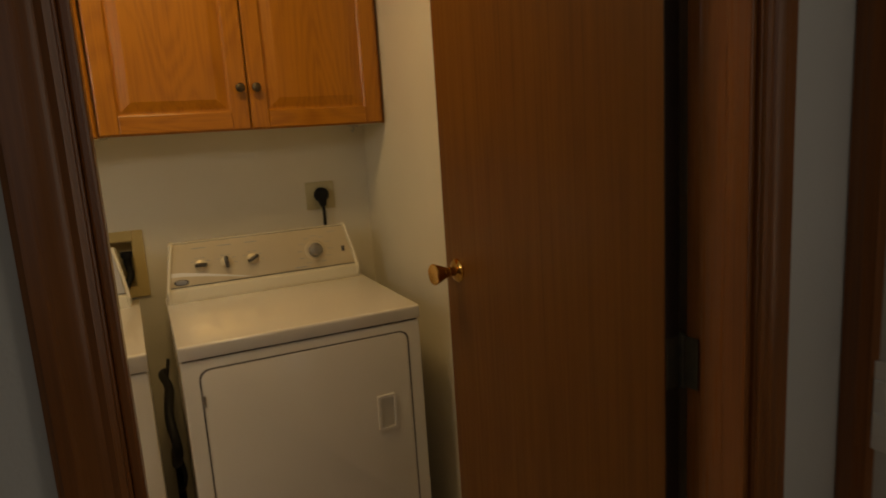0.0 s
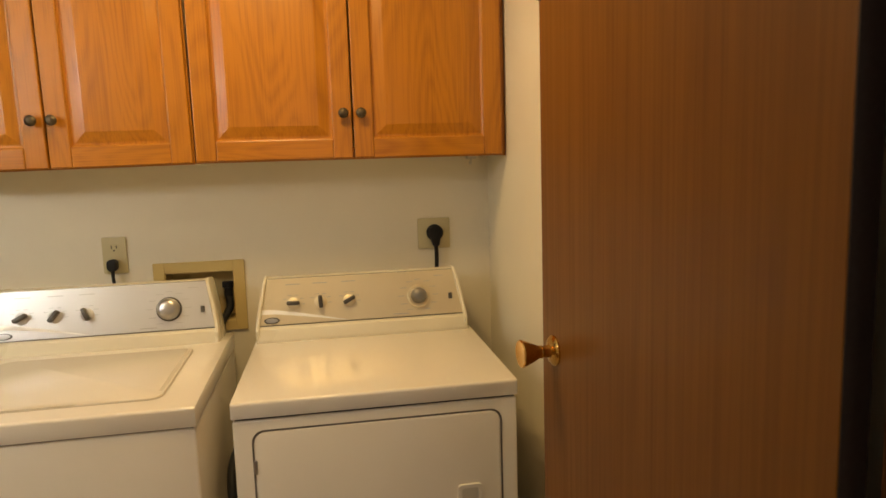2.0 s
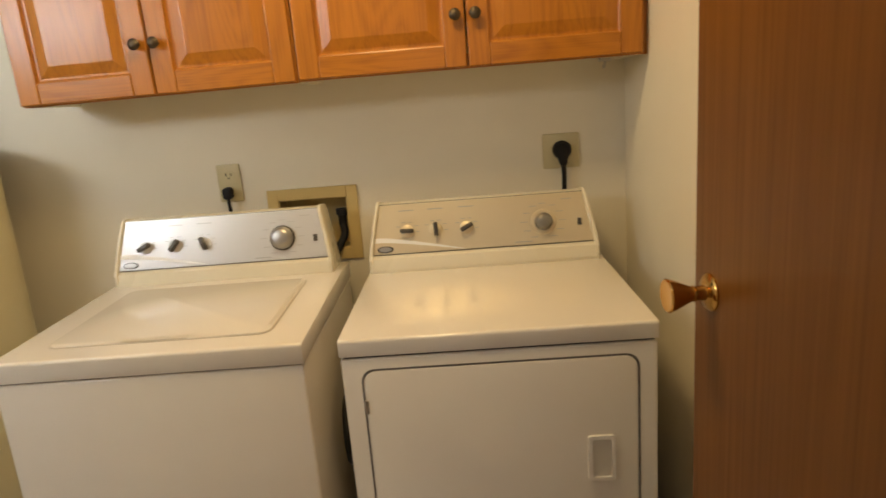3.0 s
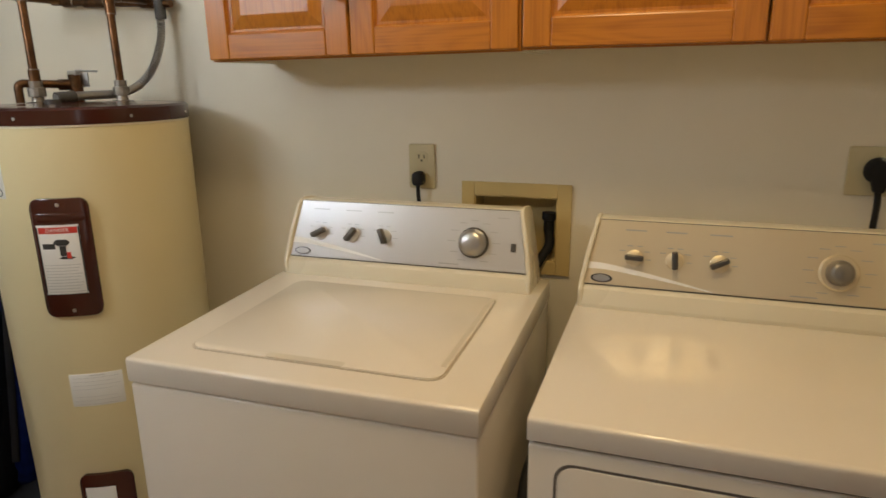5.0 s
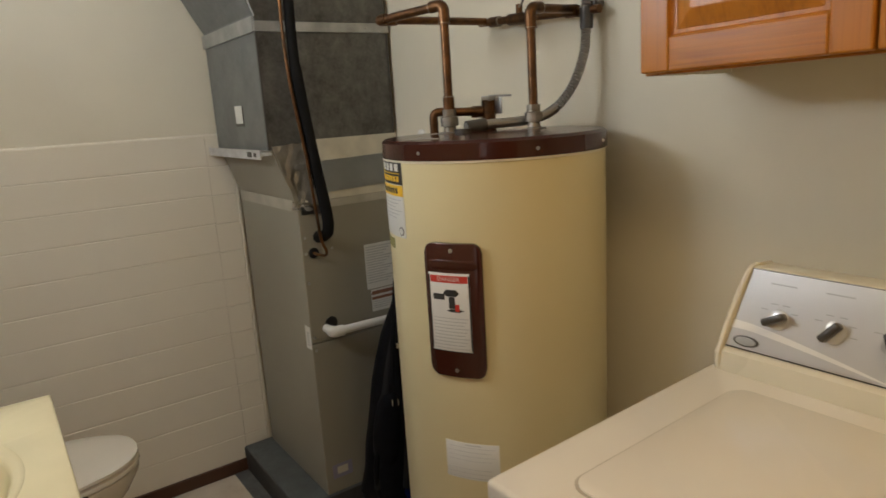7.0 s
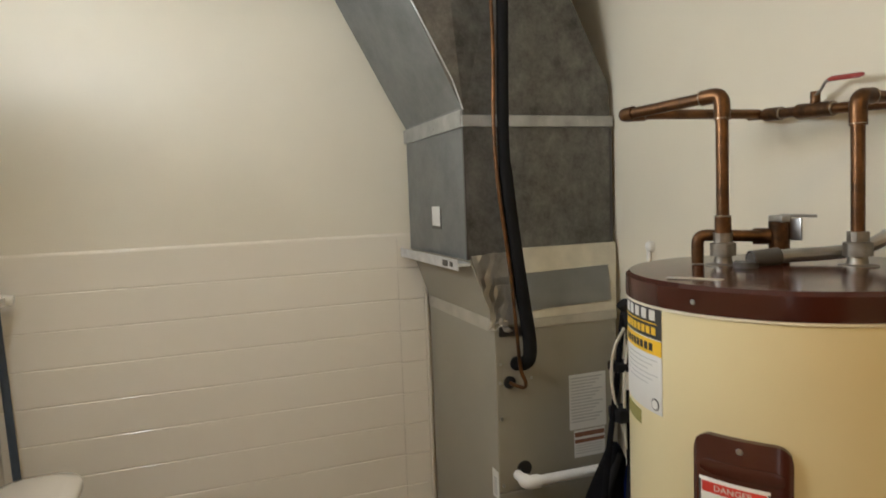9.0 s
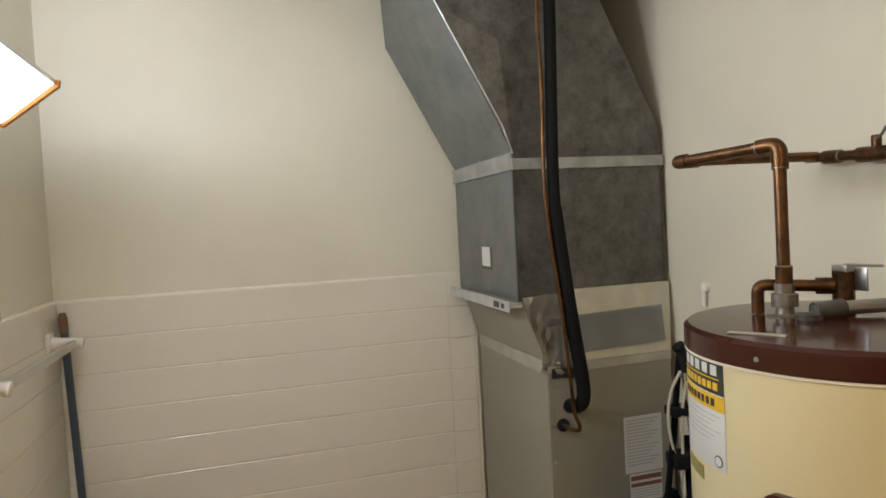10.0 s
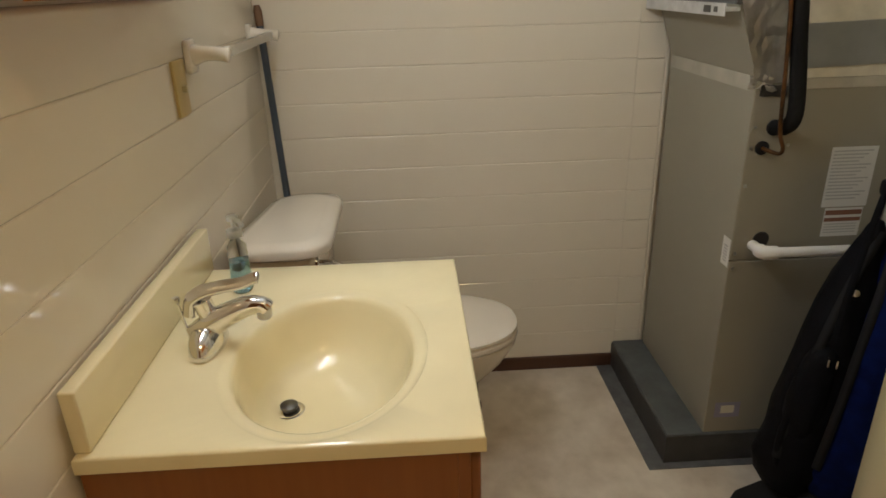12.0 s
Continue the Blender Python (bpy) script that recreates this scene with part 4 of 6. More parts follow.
def water_pipes():
    r = 0.0104
    cold = thing("copper_pipe", (-1.395, 2.655, 1.43), "aged copper water pipe rising from the heater", "pipe")
    A, B, C = (-1.395, 2.655, 1.425), (-1.402, 2.66, 1.668), (-1.605, 2.600, 1.655)
    part("riser", tube(bent([A, B, (-1.60, 2.612, 1.660)], 0.02), r, 14), COPPER, cold, smooth=60)
    part("elbow", tube(bent([(-1.401, 2.66, 1.625), (-1.402, 2.66, 1.669), (-1.440, 2.650, 1.667)], 0.018), r * 1.28, 14), COPPER, cold, smooth=60)
    part("coupling", fitting((-1.395, 2.655, 1.445), (0, 0, 1), 0.03, r * 1.3), COPPER, cold, smooth=40)
    part("end_elbow", tube(bent([(-1.585, 2.616, 1.661), (-1.612, 2.609, 1.660), (-1.612, 2.66, 1.662)], 0.014), r * 1.3, 14), COPPER, cold, smooth=60)
    part("return_run", tube([(-1.612, 2.64, 1.662), (-1.612, 2.958, 1.665)], r, 14), COPPER, cold, smooth=60)
    hot = thing("copper_pipe", (-1.256, 2.796, 1.43), "aged copper pipe with ball valve along the wall", "pipe")
    part("riser", tube(bent([(-1.256, 2.796, 1.425), (-1.262, 2.80, 1.645), (-1.280, 2.945, 1.650), (-1.275, 2.952, 1.650)], 0.02), r, 14), COPPER, hot, smooth=60)
    part("elbow", tube(bent([(-1.261, 2.80, 1.60), (-1.262, 2.80, 1.646), (-1.268, 2.84, 1.648)], 0.018), r * 1.28, 14), COPPER, hot, smooth=60)
    part("wall_run", tube([(-1.64, 2.962, 1.664), (-1.20, 2.962, 1.640)], r, 14), COPPER, hot, smooth=60)
    part("valve_body", merge(fitting((-1.475, 2.962, 1.655), (1, 0, -0.05), 0.080, r * 1.45), fitting((-1.475, 2.962, 1.676), (0, 0, 1), 0.030, 0.009)), COPPER, hot, smooth=40)
    for fx, fz in ((-1.575, 1.660), (-1.285, 1.645)):
        part("coupling", fitting((fx, 2.962, fz), (1, 0, -0.05), 0.04, r * 1.35), COPPER, hot, smooth=40)
    part("lever_arm", tube(bent([(-1.482, 2.960, 1.684), (-1.462, 2.958, 1.688), (-1.444, 2.952, 1.706), (-1.425, 2.951, 1.708)], 0.008), 0.0065, 10, 0.45), DULL, hot, "bare steel lever arm", smooth=50)
    part("valve_lever", tube([(-1.440, 2.952, 1.7075), (-1.432, 2.951, 1.708), (-1.372, 2.949, 1.704), (-1.366, 2.949, 1.7035)], [0.004, 0.0065, 0.0065, 0.004], 10, 0.55), LEVER, hot, "red-coated valve lever", smooth=50)
    for owner, at, way in ((cold, (-1.4015, 2.66, 1.628), (0, 0, 1)), (cold, (-1.438, 2.6505, 1.667), (-0.2, -0.045, -0.008)), (cold, (-1.395, 2.655, 1.461), (0, 0, 1)),
                           (cold, (-1.612, 2.655, 1.662), (0, 1, 0)), (hot, (-1.2613, 2.80, 1.603), (0, 0, 1)), (hot, (-1.2675, 2.838, 1.648), (-0.02, 0.145, 0.005)), (hot, (-1.555, 2.962, 1.6593), (1, 0, -0.05)), (hot, (-1.434, 2.962, 1.653), (1, 0, -0.05))):
        part("solder_ring", fitting(at, way, 0.003, r * 1.33), SOLDER, owner, smooth=40)
    relief = thing("relief_valve", (-1.37, 2.77, 1.375), "brass relief valve with copper discharge pipe", "valve")
    part("discharge", tube(bent([(-1.440, 2.640, 1.377), (-1.440, 2.640, 1.427), (-1.380, 2.745, 1.422)], 0.016), 0.0105, 14), COPPER, relief, smooth=60)
    part("valve_body", merge(fitting((-1.372, 2.757, 1.412), (0, 0, 1), 0.072, 0.017), fitting((-1.39, 2.737, 1.422), (1, 1.05, 0), 0.03, 0.0145)), COPPER, relief, smooth=40)
    part("test_lever", merge(box((-1.385, 2.745, 1.446), (-1.355, 2.768, 1.458), 0.002), turned(box((-0.012, -0.002, -0.03), (0.012, 0.002, 0.008), 0.001), Matrix.Translation((-1.345, 2.765, 1.445))), tube([(-1.37, 2.757, 1.458), (-1.325, 2.79, 1.456)], 0.0025, 8)), STEEL, relief, "steel test lever", smooth=40)
    flex = thing("flexible_conduit", (-1.236, 2.95, 1.8), "ribbed steel flexible electrical conduit", "conduit")
    line = smooth_line([(-1.236, 2.958, 2.30), (-1.236, 2.958, 1.80), (-1.236, 2.955, 1.62), (-1.236, 2.945, 1.54), (-1.248, 2.905, 1.455), (-1.282, 2.845, 1.402), (-1.33, 2.72, 1.392), (-1.345, 2.665, 1.388)], 12)
    line = spaced(line, 0.0036)
    rad = [(0.0124 if k % 2 else 0.0098) if q.z > 1.42 else 0.0118 for k, q in enumerate(line)]
    part("conduit", tube(line, rad, 12), CONDUIT, flex)
    part("connector", merge(fitting((-1.236, 2.957, 1.625), (0, 0, 1), 0.05, 0.0155), box((-1.254, 2.965, 1.648), (-1.218, 2.9995, 1.662), 0.002)), DARKGREY, flex, "dark clamp", smooth=40)
    part("connector", merge(fitting((-1.340, 2.69, 1.39), (-0.1, -0.4, -0.03), 0.05, 0.0155), lathe([(0, 0), (0.02, 0), (0.02, 0.012), (0, 0.012)], (-1.345, 2.655, 1.374), segments=12)), DARKGREY, flex, smooth=40)


water_pipes()


# ---- furnace ----
FX, FY = -2.167, 2.568


def loft(lo, hi, z0, z1):
    """A four-sided shell between two rectangles (x0, x1, y0, y1)."""
    bm = bmesh.new()
    a = [bm.verts.new((lo[i], lo[j], z0)) for i, j in ((0, 2), (1, 2), (1, 3), (0, 3))]
    b = [bm.verts.new((hi[i], hi[j], z1)) for i, j in ((0, 2), (1, 2), (1, 3), (0, 3))]
    bm.faces.new(a)
    bm.faces.new(b)
    for k in range(4):
        bm.faces.new((a[k], a[(k + 1) % 4], b[(k + 1) % 4], b[k]))
    bmesh.ops.recalc_face_normals(bm, faces=bm.faces)
    return bm


def furnace():
    structure("plinth", box((XW + 0.001, 2.452, 0), (-2.164, YN - 0.001, 0.0785), 0.004), CONCRETE, "low grey painted concrete plinth under the furnace", "plinth")
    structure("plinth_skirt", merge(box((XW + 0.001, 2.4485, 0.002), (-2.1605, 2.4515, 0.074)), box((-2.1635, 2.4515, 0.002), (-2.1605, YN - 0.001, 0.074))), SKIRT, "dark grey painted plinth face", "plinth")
    f = thing("furnace", (-2.45, 2.77, 0.0786), "tall beige-grey upright furnace cabinet with taped galvanised plenum", "furnace")
    part("side_panel", box((-2.735, FY, 0.0788), (FX - 0.022, FY + 0.018, 1.150), 0.002), FURNACE, f)
    part("rear_body", box((-2.735, FY + 0.018, 0.0788), (FX - 0.006, 2.972, 1.150)), FURNACE, f)
    part("lower_panel", box((FX - 0.024, FY - 0.001, 0.0788), (FX, 2.972, 0.648), 0.003), FURNACE, f)
    part("upper_panel", box((FX - 0.024, FY - 0.001, 0.652), (FX + 0.0005, 2.972, 1.150), 0.003), FURNACE, f)
    part("small_plate", box((FX + 0.0005, FY + 0.004, 1.02), (FX + 0.0018, FY + 0.075, 1.075), 0.0005), FURNACE, f)
    part("pipe_plate", box((FX + 0.0005, FY + 0.02, 0.935), (FX + 0.0018, FY + 0.115, 1.02), 0.0005), FURNACE, f)
    screws = ((FY + 0.014, 1.13), (FY + 0.014, 1.03), (FY + 0.012, 0.975), (FY + 0.012, 0.87), (FY + 0.012, 0.672), (FY + 0.012, 0.625), (FY + 0.11, 0.98))
    for y, z in screws:
        part("screw", lathe([(0, 0), (0.0055, 0), (0.004, 0.0035), (0, 0.004)], (FX + 0.0005, y, z), towards((1, 0, 0)), 8), STEEL, f)
    for y, z, rr in ((2.632, 1.028, 0.021), (2.607, 0.975, 0.0185)):
        part("grommet", lathe([(0, 0), (rr, 0), (rr, 0.006), (rr * 0.7, 0.009), (0, 0.009)], (FX + 0.0005, y, z), towards((1, 0, 0)), 20), BLACK, f, "black rubber pipe grommet", smooth=40)
    # labels
    lab = part("data_label", box((FX + 0.0006, 2.803, 0.80), (FX + 0.0016, 2.930, 0.968)), PAPER, f, "white data label with small print")
    part("small_print", merge(*[box((FX + 0.0014, 2.809, 0.955 - k * 0.0095), (FX + 0.0020, 2.918 - 0.012 * (k % 4), 0.9585 - k * 0.0095)) for k in range(15)]), INK, lab)
    lab = part("warning_label", box((FX + 0.0006, 2.817, 0.713), (FX + 0.0016, 2.924, 0.796)), PAPER, f, "label with orange-brown warning bands")
    part("brown_bands", merge(box((FX + 0.0014, 2.819, 0.776), (FX + 0.0021, 2.922, 0.790)), box((FX + 0.0014, 2.819, 0.757), (FX + 0.0021, 2.922, 0.768))), MUD, lab)
    part("small_print", merge(*[box((FX + 0.0014, 2.822, 0.748 - k * 0.008), (FX + 0.0020, 2.915, 0.7505 - k * 0.008)) for k in range(4)]), INK, lab)
    lab = part("bar_label", box((-2.215, FY - 0.0015, 0.628), (-2.172, FY - 0.0004, 0.712)), PAPER, f, "small white bar-code style label")
    part("small_print", merge(*[box((-2.205, FY - 0.0020, 0.640 + k * 0.009), (-2.183, FY - 0.0012, 0.6445 + k * 0.009)) for k in range(6)]), INK, lab)
    lab = part("maker_badge", box((FX + 0.0004, 2.594, 0.119), (FX + 0.0014, 2.673, 0.167)), BADGE, f, "small violet-grey maker badge")
    part("badge_print", box((FX + 0.0012, 2.612, 0.130), (FX + 0.0019, 2.655, 0.156)), PULL, lab)
    # transition to the plenum
    part("transition", loft((-2.738, FX - 0.003, FY + 0.002, 2.972), (-2.738, -2.192, 2.508, 2.985), 1.150, 1.331), FURNACE, f)
    wedge = loft((-2.70, FX + 0.001, FY + 0.095, 2.974), (-2.70, -2.186, FY + 0.06, 2.989), 1.152, 1.356)
    part("front_tape", wedge, TAPE, f, "cream taped joint panel")
    bm = bmesh.new()
    q = [bm.verts.new(v) for v in ((FX + 0.0035, FY + 0.11, 1.176), (FX + 0.0035, 2.955, 1.184), (-2.178, 2.955, 1.290), (-2.178, FY + 0.085, 1.282))]
    bm.faces.new(q)
    bmesh.ops.solidify(bm, geom=bm.faces[:], thickness=0.003)
    part("grey_patch", bm, PATCH, f, "bare metal patch in the taped joint")
    part("lower_tape", box((FX - 0.002, FY + 0.085, 1.124), (FX + 0.0022, 2.974, 1.1505), 0.001), TAPE_OLD, f, "aged sealing tape")
    part("side_tape", box((-2.735, FY - 0.0025, 1.120), (FX - 0.03, FY - 0.0008, 1.158)), TAPE_OLD, f, "aged sealing tape")
    rng = random.Random(4)

    def crumple(corners, nx, nz, amp):
        bm = bmesh.new()
        grid = []
        for i in range(nx + 1):
            col = []
            for k in range(nz + 1):
                u, v = i / nx, k / nz
                p = (Vector(corners[0]) * (1 - u) + Vector(corners[1]) * u) * (1 - v) + (Vector(corners[3]) * (1 - u) + Vector(corners[2]) * u) * v
                col.append(bm.verts.new(p + Vector((rng.uniform(0.002, amp), rng.uniform(-amp, amp) * 0.4, rng.uniform(-amp, amp) * 0.4))))
            grid.append(col)
        for i in range(nx):
            for k in range(nz):
                bm.faces.new((grid[i][k], grid[i + 1][k], grid[i + 1][k + 1], grid[i][k + 1]))
        bmesh.ops.solidify(bm, geom=bm.faces[:], thickness=0.0012)
        return bm

    part("foil_tape", crumple(((FX - 0.002, FY - 0.004, 1.148), (FX - 0.001, FY + 0.088, 1.140), (-2.185, FY + 0.062, 1.350), (-2.190, 2.510, 1.345)), 7, 9, 0.006), FOIL, f, "crumpled silver foil tape")
    part("foil_knot", crumple(((FX - 0.012, FY - 0.020, 1.128), (FX + 0.004, FY + 0.05, 1.120), (FX, FY + 0.03, 1.162), (FX - 0.012, FY - 0.016, 1.160)), 6, 4, 0.010), FOIL, f, "crumpled silver foil tape")
    part("foil_dark", crumple(((FX + 0.001, FY + 0.01, 1.11), (FX + 0.001, FY + 0.085, 1.105), (FX + 0.002, FY + 0.08, 1.135), (FX + 0.002, FY + 0.01, 1.14)), 5, 2, 0.006), DARKGREY, f)
    return f


furnace()


def ductwork():
    d = thing("supply_duct", (-2.47, 2.75, 1.33), "galvanised sheet-metal plenum and offset supply duct", "duct")
    lo = (-2.742, -2.198, 2.505, 2.983)
    # plenum front and sides: front face darker and more mottled than the side face
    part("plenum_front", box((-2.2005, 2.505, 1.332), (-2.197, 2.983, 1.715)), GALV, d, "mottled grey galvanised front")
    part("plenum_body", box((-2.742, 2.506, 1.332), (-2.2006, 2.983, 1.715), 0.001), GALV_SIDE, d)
    part("plenum_seam", box((-2.204, 2.5025, 1.332), (-2.1955, 2.507, 1.70)), DARKGREY, d)
    part("plenum_seam", box((-2.199, 2.979, 1.332), (-2.194, 2.986, 1.70)), DARKGREY, d)
    part("collar", merge(box((-2.2015, 2.500, 1.704), (-2.190, 2.990, 1.736), 0.002), box((-2.747, 2.498, 1.704), (-2.2015, 2.506, 1.752), 0.002)), GALV_EDGE, d, "bright folded metal collar")
    # offset piece: shears towards the room as it rises
    bm = bmesh.new()
    z0, z1, z2, z3 = 1.716, 1.76, 2.15, TOP
    rows = []
    for z, yl, yr, xf in ((z0, 2.505, 2.983, -2.199), (z1, 2.505, 2.983, -2.199), (1.83, 2.465, 2.978, -2.199), (2.185, 2.276, 2.800, -2.199), (z3, 2.262, 2.785, -2.199)):
        rows.append([bm.verts.new(v) for v in ((-2.742, yl, z), (xf, yl + (0.0 if z < 1.77 else 0.012), z), (xf, yr, z), (-2.742, yr, z))])
    for a, b in zip(rows, rows[1:]):
        for k in (0, 1, 2, 3):
            bm.faces.new((a[k], a[(k + 1) % 4], b[(k + 1) % 4], b[k]))
    bmesh.ops.recalc_face_normals(bm, faces=bm.faces)
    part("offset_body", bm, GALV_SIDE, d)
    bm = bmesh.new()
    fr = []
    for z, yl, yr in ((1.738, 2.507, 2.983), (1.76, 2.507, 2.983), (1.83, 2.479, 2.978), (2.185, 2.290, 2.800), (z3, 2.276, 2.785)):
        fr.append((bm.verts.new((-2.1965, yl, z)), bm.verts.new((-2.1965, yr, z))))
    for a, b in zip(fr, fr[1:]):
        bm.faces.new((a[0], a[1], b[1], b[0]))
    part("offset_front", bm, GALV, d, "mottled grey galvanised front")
    part("standing_seam", tube([(-2.193, 2.505, 1.75), (-2.193, 2.477, 1.83), (-2.193, 2.288, 2.185), (-2.193, 2.274, z3)], 0.0028, 6), GALV_EDGE, d, "bright standing seam")
    # a cross-break in the sheet: the triangle beside the seam stands out a little
    bm = bmesh.new()
    p, q, r, apex = (bm.verts.new(v) for v in ((-2.1962, 2.508, 1.742), (-2.1962, 2.615, 2.16), (-2.1962, 2.310, 2.15), (-2.178, 2.470, 2.06)))
    for tri in ((p, q, apex), (q, r, apex), (r, p, apex)):
        bm.faces.new(tri)
    bmesh.ops.recalc_face_normals(bm, faces=bm.faces)
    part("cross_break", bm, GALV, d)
    for ry in (2.555, 2.90):
        part("rivet", lathe([(0, 0), (0.004, 0), (0.003, 0.002), (0, 0.0025)], (-2.190, ry, 1.72), towards((1, 0, 0)), 8), STEEL, d)
    for rx in (-2.44, -2.425):
        part("rivet", lathe([(0, 0), (0.004, 0), (0.003, 0.002), (0, 0.0025)], (rx, 2.498, 1.722), towards((0, -1, 0)), 8), STEEL, d)
    tag = part("paper_tag", box((-2.490, 2.5035, 1.412), (-2.405, 2.5055, 1.479)), DARKGREY, d, "small white tag in a dark holder")
    part("paper", box((-2.482, 2.502, 1.422), (-2.410, 2.5034, 1.483)), PAPER, tag)
    ledge = part("drip_flange", merge(box((-2.742, 2.470, 1.316), (-2.185, 2.508, 1.325), 0.001), box((-2.742, 2.468, 1.305), (-2.185, 2.472, 1.336), 0.001)), FLANGE, d, "bright metal flange below the plenum")
    part("flange_clip", box((-2.300, 2.4655, 1.312), (-2.262, 2.468, 1.329)), DARKGREY, ledge)
    part("flange_clip", box((-2.240, 2.4655, 1.314), (-2.222, 2.468, 1.327)), DARKGREY, ledge)


ductwork()


def furnace_lines():
    s = thing("insulated_pipe", (-2.1, 2.63, 1.0), "black foam-insulated refrigerant pipe in front of the duct", "pipe")
    line = smooth_line([(-2.13, 2.606, TOP), (-2.13, 2.606, 2.13), (-2.125, 2.592, 1.68), (-2.12, 2.600, 1.50), (-2.11, 2.622, 1.28), (-2.10, 2.640, 1.12), (-2.103, 2.642, 1.06), (-2.125, 2.636, 1.036), (-2.16, 2.632, 1.029)], 6)
    rad = [0.0165 if q.z > 1.6 else 0.0195 for q in line]
    part("foam_sleeve", tube(line, rad, 14), FOAM, s, smooth=60)
    c = thing("copper_line", (-2.1, 2.58, 1.0), "thin copper refrigerant line beside the insulated pipe", "pipe")
    line = smooth_line([(-2.125, 2.566, TOP), (-2.125, 2.566, 2.13), (-2.122, 2.568, 1.90), (-2.12, 2.562, 1.70), (-2.115, 2.568, 1.53), (-2.105, 2.592, 1.30), (-2.10, 2.604, 1.12), (-2.10, 2.612, 1.03), (-2.10, 2.626, 0.99), (-2.11, 2.626, 0.972), (-2.135, 2.612, 0.973), (-2.16, 2.607, 0.975)], 6)
    part("line", tube(line, 0.0055, 10), COPPER, c, smooth=60)
    v = thing("drain_pipe", (-2.10, 2.8, 0.7), "white PVC condensate drain pipe across the furnace", "pipe")
    part("run", tube(bent([(FX + 0.002, 2.625, 0.698), (-2.105, 2.625, 0.698), (-2.105, 2.985, 0.693)], 0.012), 0.0145, 14), PVC, v, smooth=60)
    part("elbow", tube(bent([(-2.125, 2.625, 0.698), (-2.105, 2.625, 0.698), (-2.105, 2.662, 0.697)], 0.012), 0.0195, 14), PVC, v, smooth=60)
    part("opening", lathe([(0, 0), (0.024, 0), (0.022, 0.002), (0, 0.002)], (FX + 0.0008, 2.648, 0.712), towards((1, 0, 0)), 18), DARK, v, "dark punched hole")


furnace_lines()


# ---- upright vacuum cleaner between furnace and heater ----
def vacuum():
    v = thing("vacuum_cleaner", (-1.86, 2.76, 0), "upright vacuum cleaner with blue cloth bag and black cover", "vacuum cleaner")
    base, top = Vector((-1.885, 2.715, 0.09)), Vector((-1.935, 2.858, 0.84))

    def along(k, dx=0.0, dy=0.0):
        return base + (top - base) * k + Vector((dx, dy, 0))

    def slack(bm, amp):
        for p in bm.verts:
            p.co += Vector((noise.noise(p.co * 14), noise.noise(p.co * 14 + Vector((9, 0, 0))), 0)) * amp
        return bm

    ks = [0, 0.03, 0.1, 0.2, 0.3, 0.4, 0.5, 0.6, 0.7, 0.8, 0.88, 0.94, 0.98, 1.0]
    part("dust_bag", slack(tube([along(k, 0.028, 0.050) for k in ks], [0.05, 0.085, 0.105, 0.112, 0.112, 0.108, 0.104, 0.10, 0.094, 0.086, 0.076, 0.060, 0.04, 0.015], 22, 0.8), 0.012), BLUE, v, "royal blue cloth dust bag", smooth=60)
    part("front_cover", slack(tube([along(k, -0.022, -0.046) for k in ks], [0.05, 0.075, 0.088, 0.092, 0.090, 0.085, 0.079, 0.072, 0.063, 0.053, 0.043, 0.032, 0.020, 0.01], 22, 0.85), 0.016), BLACK_CLOTH, v, "black fabric front cover", smooth=60)
    h0, h1 = along(0.9, 0.02, 0.03), Vector((-1.945, 2.852, 1.165))
    part("handle_tube", tube([h0, h1], 0.010, 12), CHROME, v, "bare metal handle tube", smooth=60)
    part("grip", tube(smooth_line([h1 - Vector((0, 0, 0.02)), h1 + Vector((0.0, 0.0, 0.03)), h1 + Vector((0.0, -0.015, 0.05))]), 0.017, 12), BLACK, v, "black hand grip", smooth=60)
    part("cord_hook", box((-1.965, 2.80, 1.035), (-1.915, 2.87, 1.06), 0.006), BLACK, v, "black cord hook", smooth=40)
    part("cord_hook", box((-1.955, 2.79, 0.905), (-1.895, 2.90, 0.945), 0.01), BLACK, v, "black cord hook", smooth=40)
    part("cord", tube(smooth_line([(-1.935, 2.835, 1.15), (-1.925, 2.797, 1.10), (-1.925, 2.787, 1.02), (-1.92, 2.805, 0.92), (-1.90, 2.835, 0.80)]), 0.004, 8), PULL, v, "pale wound cord", smooth=60)
    part("cord", tube(smooth_line([(-1.94, 2.86, 1.14), (-1.92, 2.825, 1.05), (-1.91, 2.815, 0.95), (-1.90, 2.81, 0.84)]), 0.004, 8), PULL, v, "pale wound cord", smooth=60)
    part("strap", tube(smooth_line([(-1.945, 2.84, 1.19), (-1.93, 2.805, 1.0), (-1.91, 2.765, 0.84), (-1.885, 2.725, 0.66), (-1.86, 2.70, 0.56)]), 0.008, 8, 0.4), BLACK_CLOTH, v, smooth=60)
    part("strap", tube(smooth_line([(-1.94, 2.845, 0.98), (-1.91, 2.83, 0.88), (-1.885, 2.815, 0.80)]), 0.011, 8, 0.5), BLACK_CLOTH, v, smooth=60)
    part("side_handle", tube(smooth_line([(-1.885, 2.70, 0.36), (-1.885, 2.645, 0.33), (-1.88, 2.625, 0.25), (-1.88, 2.635, 0.16), (-1.88, 2.68, 0.12)]), 0.010, 10), BLACK_CLOTH, v, "black side handle", smooth=60)
    q = along(0.775, 0.026, -0.072)
    part("snap", lathe([(0, -0.01), (0.009, -0.01), (0.009, 0.004), (0.004, 0.006), (0, 0.006)], q, towards((0.85, -0.5, 0.1)), 14), CHROME, v, "round metal snap", smooth=40)
    side = Matrix.Rotation(radians(-30), 4, "Z")
    q = along(0.545, 0.058, -0.088)
